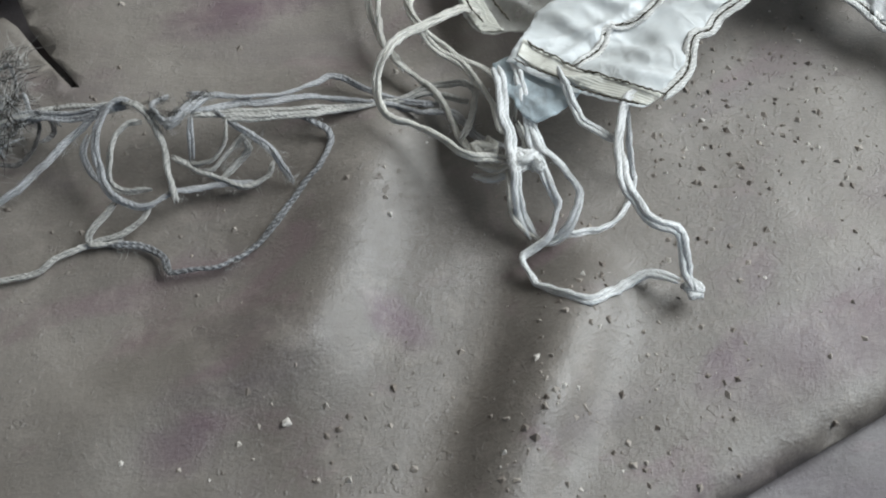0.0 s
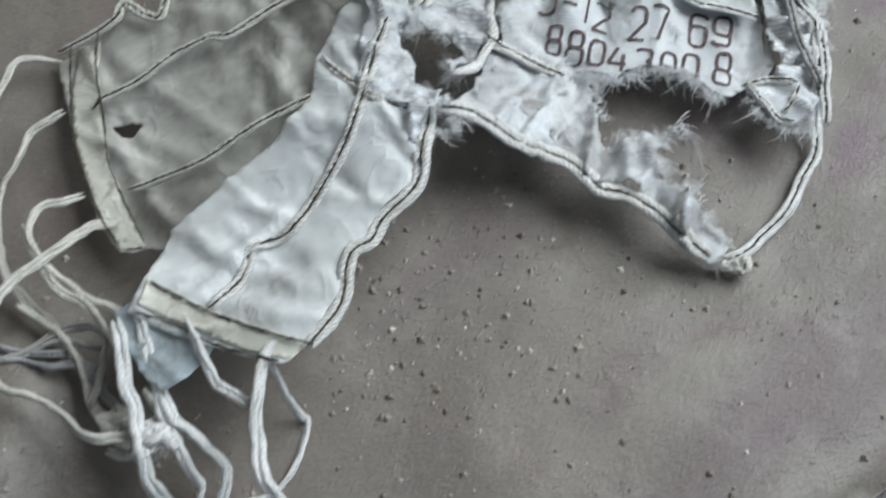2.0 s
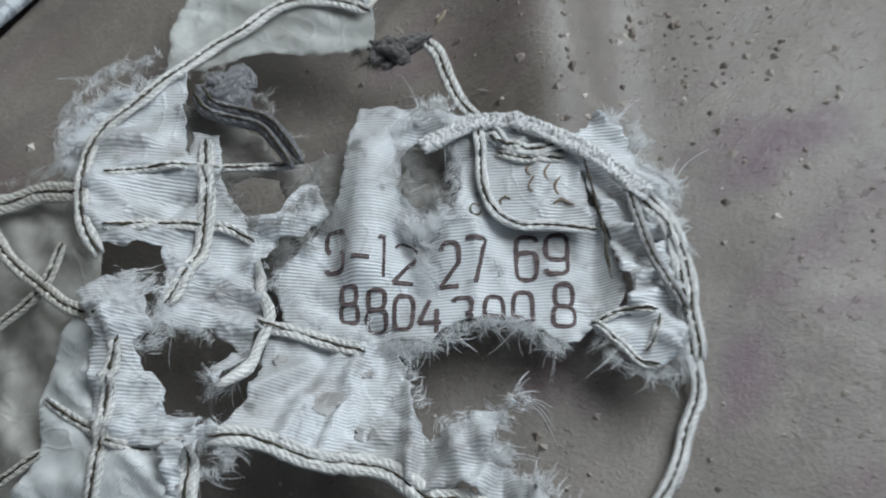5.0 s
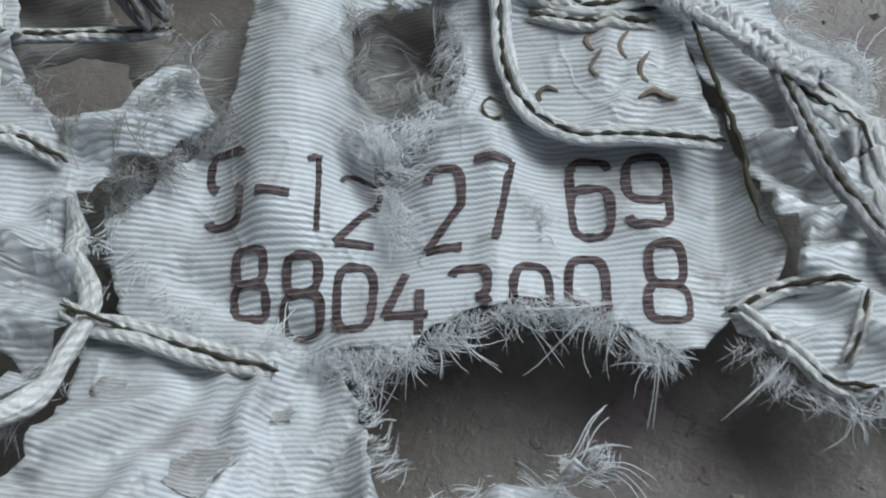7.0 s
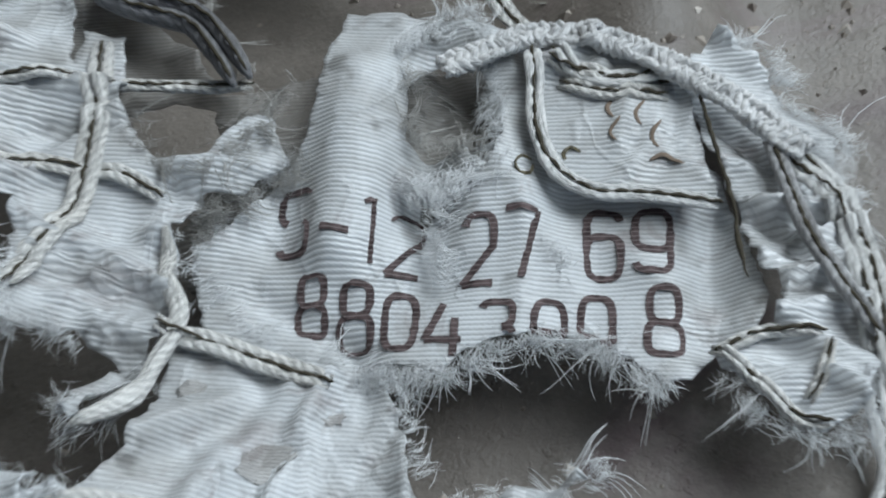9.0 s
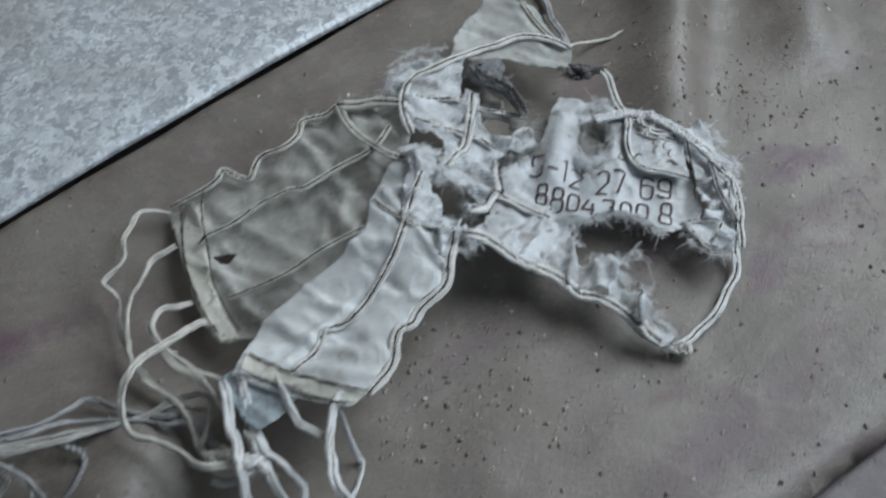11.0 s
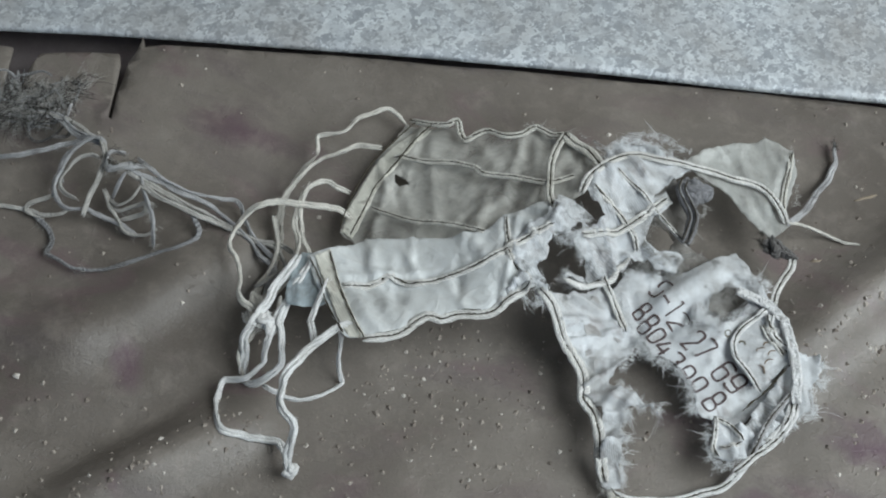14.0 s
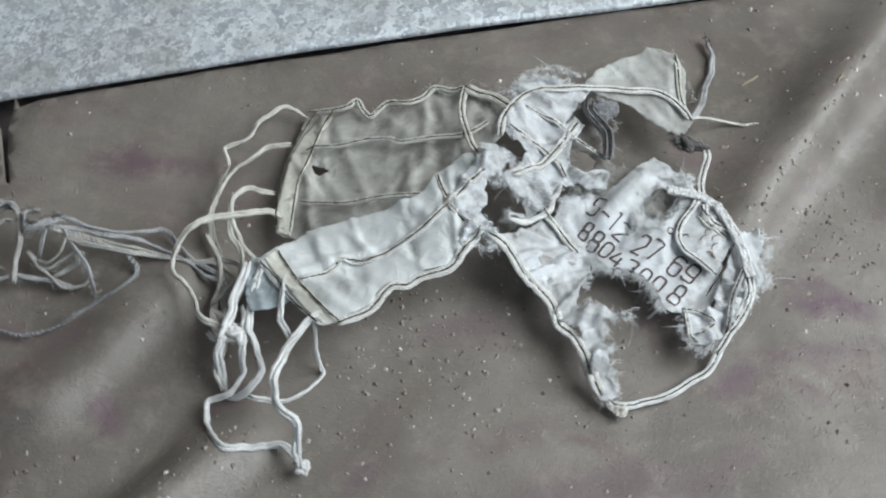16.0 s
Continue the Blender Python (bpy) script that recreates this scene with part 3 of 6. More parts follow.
def brown_sheet():
    """The dusty sheet, cut in from its far edge into a flap."""
    ring = xy_line(near_edge, -0.62, 0.62, 0.01) + xy_line(far_edge, 0.62, -0.236, 0.01)
    ring += [(-0.2405, 0.0905), (-0.2395, 0.088), (-0.2365, 0.068), (-0.231, 0.052), (-0.2235, 0.034), (-0.226, 0.0345), (-0.2345, 0.054), (-0.2405, 0.069), (-0.2445, 0.0745), (-0.258, 0.070), (-0.283, 0.060)]
    ring += [(-0.2825, 0.050), (-0.2755, 0.0245), (-0.272, 0.010), (-0.276, 0.009), (-0.288, 0.034), (-0.2985, 0.058), (-0.33, 0.052), (-0.62, -0.03)]
    fine = []
    for i, a in enumerate(ring):
        b = ring[(i + 1) % len(ring)]
        n = max(1, int(math.hypot(b[0] - a[0], b[1] - a[1]) / 0.006))
        fine += [(a[0] + (b[0] - a[0]) * k / n, a[1] + (b[1] - a[1]) * k / n) for k in range(n)]

    def height(x, y):
        z = ground(x, y)
        if x < -0.226 and y > 0.0:
            z -= 0.0035 * min(1.0, (y / 0.06)) * min(1.0, (-0.226 - x) / 0.008)
        if abs(y - far_edge(x)) < 0.004 and x > -0.24:
            z -= 0.0012
        return z

    bm = fill(fine, [], 0.0055, height)
    ob = part("floor", bm, SHEET, None, "", True, 0.0014)
    tagged(ob, "dusty brown painted metal sheet, dented, stained and cut", "sheet", kind="structure")


brown_sheet()


def lower_sheet():
    """The surface below: open ground, with a flanged strip along the near edge."""
    bm = bmesh.new()
    n = 60
    grid = [[bm.verts.new((-1.8 + 3.6 * i / n, -2.4 + 4.2 * j / n, (-0.024 if -2.4 + 4.2 * j / n < -0.02 else -0.026) + 0.0012 * noise.noise((i * 0.7, j * 0.7, 1)))) for j in range(n + 1)] for i in range(n + 1)]
    for i in range(n):
        for j in range(n):
            bm.faces.new((grid[i][j], grid[i + 1][j], grid[i + 1][j + 1], grid[i][j + 1]))
    tagged(part("ground", bm, UNDER), "dusty purple-brown surface below the sheet", "ground", kind="structure")


def flange():
    """A narrow strip that the sheet laps over, with a rounded outer edge."""
    bm = bmesh.new()
    profile = [(0.03, -0.0125), (0.004, -0.0120), (-0.001, -0.0112), (-0.004, -0.0118), (-0.014, -0.0125), (-0.026, -0.0122), (-0.034, -0.0126), (-0.037, -0.0135), (-0.039, -0.016), (-0.0395, -0.023)]
    rows = []
    for k in range(161):
        x = -0.62 + 1.24 * k / 160
        rows.append([bm.verts.new((x, near_edge(x) + d + 0.0006 * noise.noise((x * 20, d * 30, 2)), z + 0.0006 * noise.noise((x * 30, d * 60, 5)))) for d, z in profile])
    for a, b in zip(rows, rows[1:]):
        for j in range(len(profile) - 1):
            bm.faces.new((a[j], a[j + 1], b[j + 1], b[j]))
    ob = part("trim", bm, UNDER, None, "", True, 0.001)
    tagged(ob, "narrow purple-brown metal flange under the sheet's edge", "metal strip", kind="structure")


def rivet(x, y, z, r):
    """A dark sunken rivet head in a raised ring."""
    bm = bmesh.new()
    rings = [[bm.verts.new((x + q * r * math.cos(a), y + q * r * math.sin(a), z + h * r)) for a in (2 * math.pi * k / 20 for k in range(20))] for q, h in ((1.25, 0.0), (1.1, 0.16), (0.9, 0.2), (0.72, 0.05), (0.4, 0.16), (0.12, 0.22))]
    for a, b in zip(rings, rings[1:]):
        for k in range(20):
            bm.faces.new((a[k], a[(k + 1) % 20], b[(k + 1) % 20], b[k]))
    bm.faces.new(rings[-1])
    tagged(part("rivet", bm, RIVET), "dark dull rivet head in the metal flange", "rivet")


lower_sheet()
flange()
rivet(0.0815, -0.1415, -0.0124, 0.0021)


def steel_sheet():
    """Galvanised sheet beyond the far edge, with a slightly rolled rim."""
    bm = bmesh.new()
    nx, ny = 120, 40
    grid = []
    for i in range(nx + 1):
        x = -0.7 + 1.5 * i / nx
        col = []
        for j in range(ny + 1):
            v = (j / ny) ** 1.6 * 0.6
            y = far_edge(x) + 0.0085 + 0.0015 * noise.noise((x * 9, 0, 4)) + v
            z = -0.003 - 0.003 * math.exp(-v / 0.0016) + 0.0015 * noise.noise((x * 12, y * 12, 8))
            col.append(bm.verts.new((x, y, z)))
        grid.append(col)
    for i in range(nx):
        for j in range(ny):
            bm.faces.new((grid[i][j], grid[i + 1][j], grid[i + 1][j + 1], grid[i][j + 1]))
    tagged(part("trim", bm, STEEL, None, "", True, 0.001), "pale galvanised steel sheet with spangled surface", "metal sheet", kind="structure")


steel_sheet()

# ---------------------------------------------------------------- the torn cloth
canopy = new("torn_parachute")
tagged(canopy, "torn white cloth canopy with sewn tapes and frayed cords", "parachute")

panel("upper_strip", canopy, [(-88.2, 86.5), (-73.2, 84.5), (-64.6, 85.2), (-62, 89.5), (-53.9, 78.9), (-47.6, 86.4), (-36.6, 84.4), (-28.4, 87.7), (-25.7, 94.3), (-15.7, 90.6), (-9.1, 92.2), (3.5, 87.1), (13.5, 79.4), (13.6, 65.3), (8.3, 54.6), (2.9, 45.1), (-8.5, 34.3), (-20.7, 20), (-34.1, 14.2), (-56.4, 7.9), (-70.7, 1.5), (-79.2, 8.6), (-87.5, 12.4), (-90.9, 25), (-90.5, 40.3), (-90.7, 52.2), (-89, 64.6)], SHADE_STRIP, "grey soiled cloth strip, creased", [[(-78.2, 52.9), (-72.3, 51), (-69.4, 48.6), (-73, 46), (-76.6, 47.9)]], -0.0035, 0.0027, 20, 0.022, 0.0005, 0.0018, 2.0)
panel("lower_strip", canopy, [(-88.5, -14.7), (-79.4, -4.7), (-70.7, 6.9), (-57.1, 11.6), (-47.2, 15.2), (-34.6, 17.8), (-21.3, 24.2), (-16.1, 33.2), (-9.2, 39.9), (-2.1, 45.1), (7.4, 50.6), (12.9, 46.6), (11.7, 34), (3.4, 29.3), (-1.8, 24.3), (-1.8, 15.6), (1.8, 10), (9, 7.6), (6.2, 3.2), (-3.3, -10.1), (-16.1, -15), (-25.8, -24), (-36.4, -34.4), (-46.9, -43.3), (-54.8, -46.3), (-60.6, -41.5), (-71.2, -32.3), (-80.4, -24.1)], STRIP, "pale creased cloth strip", (), 0.001, 0.0024, 28, 0.020, 0.0004, 0.0016, 5.0)
panel("end_flap", canopy, [(-92.3, -12.2), (-85.4, -10.5), (-72.8, -19.3), (-64.6, -30.8), (-79.3, -37.5), (-86.3, -38.6), (-89.5, -34.2), (-91.4, -25.6)], BLUE, "bluish sheer cloth end", (), -0.001, 0.0015, 40, 0.010, 0.0004, 0.0016, 6.0)
panel("middle_panel", canopy, [(23.8, 87.5), (30.7, 93), (37.5, 93.5), (44.8, 95.2), (49.7, 94.6), (44.1, 85.6), (38.6, 72.9), (42.9, 78.7), (47.5, 75.2), (44.7, 67.5), (45.5, 66.3), (42, 60.4), (43.3, 51.8), (50.6, 48.8), (55.7, 52.8), (61.1, 51.9), (60.3, 44.5), (52.3, 42.4), (46.3, 44.4), (40.9, 40.9), (35.6, 30.6), (26.2, 22.1), (17.6, 17.3), (18.9, 23.2), (25.3, 25.9), (23, 31.6), (15, 35.1), (16.2, 39.6), (21.5, 48.9), (22.9, 54.4), (15.4, 57), (10.4, 60.3), (14.2, 73.3), (17.6, 82)], CLOTH, "white cloth torn open in holes", [[(44.7, 64.6), (49.3, 63.3), (54.5, 58.8), (53.1, 53.3), (48.3, 49.5), (43.3, 51.8), (42.3, 59.2)]], 0.001, 0.0046, 60, 0.013, 0.0008, 0.0016, 8.0)
panel("gauze_panel", canopy, [(46.6, 88.4), (52.3, 83.2), (56.8, 70.9), (56.5, 61.4), (61.2, 58.8), (55.8, 54.5), (42.8, 64.4), (35.5, 70.2), (43.2, 92.2)], GAUZE, "thin grey gauze", [[(44.7, 64.6), (49.3, 63.3), (54.5, 58.8), (53.1, 53.3), (48.3, 49.5), (43.3, 51.8), (42.3, 59.2)]], -0.003, 0.002, 70, 0.016, 0.0006, 0.0018, 9.0)
panel("fluffy_panel", canopy, [(11.5, 88), (18.5, 96.5), (26.5, 99.1), (39.9, 97.3), (46.6, 95.7), (33.6, 89.7), (23.6, 87.1), (17.3, 79.4)], CLOTH, "white fluffed cloth edge", (), -0.002, 0.0034, 30, 0.008, 0.0012, 0.0016, 10.0)
panel("joint_panel", canopy, [(2.3, 51.6), (9.9, 50), (15.6, 44), (12.7, 33.3), (8.1, 32.1), (7.1, 26.1), (9.1, 21.1), (6.4, 14.4), (12.7, 10.1), (9.5, 5.9), (4.1, 3.3), (0.3, -1.5), (-1.7, -0.2), (2.8, 8.4), (-6.8, 15.5), (-10, 17.7), (-1.6, 33.7), (2.5, 36.6)], CLOTH, "white crumpled cloth round the hole", (), 0.0025, 0.0042, 80, 0.009, 0.0008, 0.0015, 11.0)
panel("spotted_panel", canopy, [(6.7, 12), (14.9, 8.6), (20.2, 10.3), (27.9, 18.6), (33.6, 29.9), (41.3, 22.2), (49.1, 13), (55.4, 10.8), (56, 3), (52, -6.9), (50.9, -15.7), (59.9, -15.5), (73.4, -18.3), (67.5, -19.3), (60.9, -24.9), (64.6, -34.2), (66.9, -44), (71.2, -54.7), (64.7, -57), (60.4, -49.4), (57, -40.1), (53.6, -28.6), (42.9, -24.2), (41.2, -17.2), (29, -8.7), (21.8, 2.7), (10.4, 5.4)], CLOTH, "white cloth with grey scorch spots", (), 0.0, 0.0052, 120, 0.014, 0.0008, 0.0015, 12.0)
panel("backing_panel", canopy, [(56.1, 62.9), (66.1, 62), (77.2, 59.8), (89.5, 53.8), (102.6, 51.4), (119.3, 33.4), (117.7, 23.8), (112.7, 9.1), (94.8, 21), (77.3, 28.1), (57.9, 27.7), (40.7, 34.7), (35.4, 40.6), (43, 44.9), (50.6, 49.8)], GAUZE, "grey frayed backing cloth", (), -0.0060, 0.002, 40, 0.012, 0.0009, 0.0017, 21.0)
panel("printed_panel", canopy, [(41.3, 38.8), (46.0, 39.6), (55.5, 42.5), (62.0, 46.0), (68.1, 51.8), (73.3, 58.6), (80.7, 66.7), (87.2, 63.1), (95.2, 56.1), (103, 48.8), (102.2, 39.5), (114.6, 11.7), (108.5, -8.6), (102.7, -12.7), (97.8, -10.9), (92.2, -14), (88.2, -12.2), (86.7, -6.9), (82.3, -0.1), (77.4, 2.9), (70.8, 5.5), (67.2, 5.8), (63.7, 5), (55.3, 11.3), (50.9, 12.8), (46, 15.8), (41.2, 20), (37.8, 28.4)], CLOTH, "white ribbed cloth with printed numbers", [[(83, 50.5), (89.1, 51.8), (93.1, 47.1), (93, 40.1), (90.3, 33.2), (85.3, 29.2), (83.4, 35.3), (78.6, 36.7), (77.7, 40.7)]], 0.0, 0.0018, -31, 0.024, 0.0007, 0.0013, 13.0, shape=rolled)
panel("pocket_patch", canopy, [(102.4, 50.2), (108.9, 44), (118.5, 30.2), (117.3, 23.9), (112.9, 13.7), (110.7, 7.2), (96.1, 18.3), (93.6, 24.2), (94.6, 31.2), (99.1, 39.1)], CLOTH, "sewn-on white cloth patch", (), 0.0025, 0.0018, 100, 0.010, 0.0005, 0.0014, 14.0)
panel("crumpled_edge", canopy, [(117.7, 30.7), (128.4, 31.9), (130.9, 25.9), (128.6, 16.7), (132.2, 6.8), (126.8, 1.4), (123.4, -11), (116, -23.4), (106.6, -30.1), (100.9, -28.6), (96.6, -14.9), (96.6, -11.5), (105, -13.9), (110.1, -8.8), (109.6, -4.9), (114.5, 11.6), (117.5, 25.6)], CLOTH, "crumpled off-white cloth edge", (), 0.001, 0.0035, 50, 0.009, 0.0009, 0.0015, 15.0)
panel("corner_panel", canopy, [(46.3, 100.3), (52.4, 112), (62.8, 123.2), (76.2, 132.2), (89.1, 130.5), (93.5, 119), (94.9, 97.9), (98.6, 90.3), (92.9, 80.9), (83.5, 84.7), (73.8, 90.9), (67.5, 94.5), (53.4, 94.8)], MID_STRIP, "grey cloth corner", (), 0.0, 0.0022, 30, 0.016, 0.0006, 0.0016, 16.0)


def bow(cx, cy, rx, ry, a0, a1, square=0.62):
    """Part of a rounded box, by angles in degrees."""
    out = []
    for k in range(25):
        a = radians(a0 + (a1 - a0) * k / 24)
        c, d = math.cos(a), math.sin(a)
        out.append((cx + rx * math.copysign(abs(c) ** square, c), cy + ry * math.copysign(abs(d) ** square, d)))
    return out


# plain stencil-like figures as strokes in a box one wide and one high, centred
FIGURES = {
    "0": [bow(0, 0, 0.5, 0.5, 0, 360)],
    "8": [bow(0, 0.25, 0.43, 0.25, 0, 360), bow(0, -0.25, 0.5, 0.25, 0, 360)],
    "6": [bow(0, -0.19, 0.5, 0.31, 0, 360), [(-0.5, -0.19), (-0.5, 0.2)], bow(0, 0.2, 0.5, 0.3, 180, 25)],
    "9": [bow(0, 0.19, 0.5, 0.31, 0, 360), [(0.5, 0.19), (0.5, -0.2)], bow(0, -0.2, 0.5, 0.3, 0, -155)],
    "S": [bow(0, 0.25, 0.5, 0.25, 25, 250), bow(0, -0.25, 0.5, 0.25, 70, -155)],
    "2": [bow(0, 0.2, 0.48, 0.3, 165, -20) + [(0.1, -0.16), (-0.5, -0.5)], [(-0.5, -0.5), (0.5, -0.5)]],
    "3": [bow(0, 0.26, 0.45, 0.24, 160, -80), bow(0, -0.24, 0.5, 0.26, 80, -160)],
    "7": [[(-0.5, 0.5), (0.5, 0.5)], [(0.5, 0.5), (0.25, 0.0), (0.05, -0.5)]],
    "1": [[(-0.2, 0.42), (0.15, 0.5)], [(0.15, 0.5), (0.15, -0.5)]],
    "4": [[(-0.05, 0.5), (-0.5, -0.2)], [(-0.5, -0.2), (0.5, -0.2)], [(0.3, 0.2), (0.3, -0.5)]],
    "-": [[(-0.5, 0), (0.5, 0)]],
}


def ribbon(bm, run, half):
    """A flat uneven stroke of ink."""
    last = None
    for i, p in enumerate(run):
        t = run[min(i + 1, len(run) - 1)] - run[max(i - 1, 0)]
        n = Vector((-t.y, t.x, 0)).normalized() * half * (1 + 0.35 * noise.noise((p.x * 900, p.y * 900, 3)))
        pair = (bm.verts.new(p + n), bm.verts.new(p), bm.verts.new(p - n))
        if last:
            bm.faces.new((last[1], last[0], pair[0], pair[1]))
            bm.faces.new((last[2], last[1], pair[1], pair[2]))
        last = pair


def printed(chars, mat):
    """Printed characters on the cloth: (character, x, y, width, height) in millimetres."""
    surf, ring = PANELS["printed_panel"]
    ex, ey = Vector((math.cos(ROW), math.sin(ROW))), Vector((math.cos(RISE), math.sin(RISE)))
    for ch, cx, cy, wd, ht in chars:
        bm = bmesh.new()
        for stroke in FIGURES[ch]:
            pts = [(Vector((cx, cy)) + ex * u * wd + ey * v * ht) / 1000 for u, v in stroke]
            run = []
            for a, b in zip(pts, pts[1:]):
                n = max(1, int((b - a).length / 0.0004))
                run += [a.lerp(b, k / n) for k in range(n)]
            run = [Vector((q.x, q.y, surf(q.x, q.y) + 0.00034)) for q in run + [pts[-1]] if inside(q.x, q.y, ring)]
            ribbon(bm, run, 0.00056)
        part("printed_character", bm, mat, canopy, "dark brown printed character")


ROW = radians(-33)
RISE = radians(57)
printed([("S", 56.6, 36.2, 4.9, 10.3), ("-", 60.7, 30.5, 4.1, 1.0), ("1", 65.0, 28.8, 3.1, 10.0), ("2", 68.8, 25.5, 4.5, 10.7), ("2", 77.4, 18.6, 4.5, 10.8), ("7", 82.9, 15.9, 4.6, 10.9), ("6", 93.6, 10.9, 5.0, 11.1), ("9", 99.8, 7.6, 5.1, 10.3)], INK)
printed([("8", 52.6, 23.7, 4.1, 8.4), ("8", 57.3, 18.9, 4.6, 9.1), ("0", 62.2, 14.7, 4.4, 8.5), ("4", 66.9, 10.3, 5.2, 8.5), ("3", 73.2, 6.2, 4.9, 8.5), ("0", 79.4, 2.5, 4.2, 9.0), ("0", 85.5, -0.1, 4.5, 9.6), ("8", 94.0, -4.2, 4.7, 10.7)], INK)


def stamp_bars():
    """Faded marks on the patch that cannot be read."""
    surf, _ = PANELS["pocket_patch"]
    for x, y, turn, ln in ((106.5, 28.5, 60, 4.5), (109.5, 25.5, 60, 4.5), (109.5, 21.0, 60, 5.0), (104.5, 24.5, 60, 4.0), (108.0, 16.5, -30, 5.0)):
        c, s = math.cos(radians(turn)), math.sin(radians(turn))
        path = []
        for k in range(9):
            u = (k / 8 - 0.5) * ln
            q = ((x + c * u) / 1000, (y + s * u) / 1000)
            q = (q[0] - s * 0.0009 * math.sin(k * 0.5), q[1] + c * 0.0009 * math.sin(k * 0.5))
            path.append(Vector((*q, surf(*q) + 0.0003)))
        bm = bmesh.new()
        sweep(bm, path, 0.00032, 0.00006, 6, 0.3)
        part("stamp_bar", bm, FADED, canopy, "faded brown stamp mark")


stamp_bars()

SCORCH = cloth_material("scorched_cloth", (0.56, 0.55, 0.54), (0.30, 0.29, 0.28), PRINT_ANGLE, 0.00052, 0.15, 0.4)


def scorch_mark(x, y, r, on):
    """A small grey scorch on a piece of cloth, in millimetres."""
    ring = [(x + r * math.cos(a) * (0.8 + 0.35 * noise.noise((a, x, y))), y + 0.7 * r * math.sin(a) * (0.8 + 0.35 * noise.noise((x, a, y)))) for a in (2 * math.pi * k / 14 for k in range(14))]
    panel("scorch_mark", canopy, ring, SCORCH, "grey scorch mark", (), 0.00025, rag=0.0005, step=0.001, over=on, seed=40 + r)


for x, y, r in [(36.7, 4.0, 4.5), (32.1, 18.7, 2.5), (47.3, 6.3, 2.0), (40.0, -6.3, 2.4)]:
    scorch_mark(x, y, r, "spotted_panel")
cord("loose_thread", canopy, [(109.6, 59.3, 8.1), (115.2, 53.4, 7.7), (121, 46.6, 7.8), (124.9, 39.8, 7.5)], 0.00022, CREAM_CORD, "single loose thread")

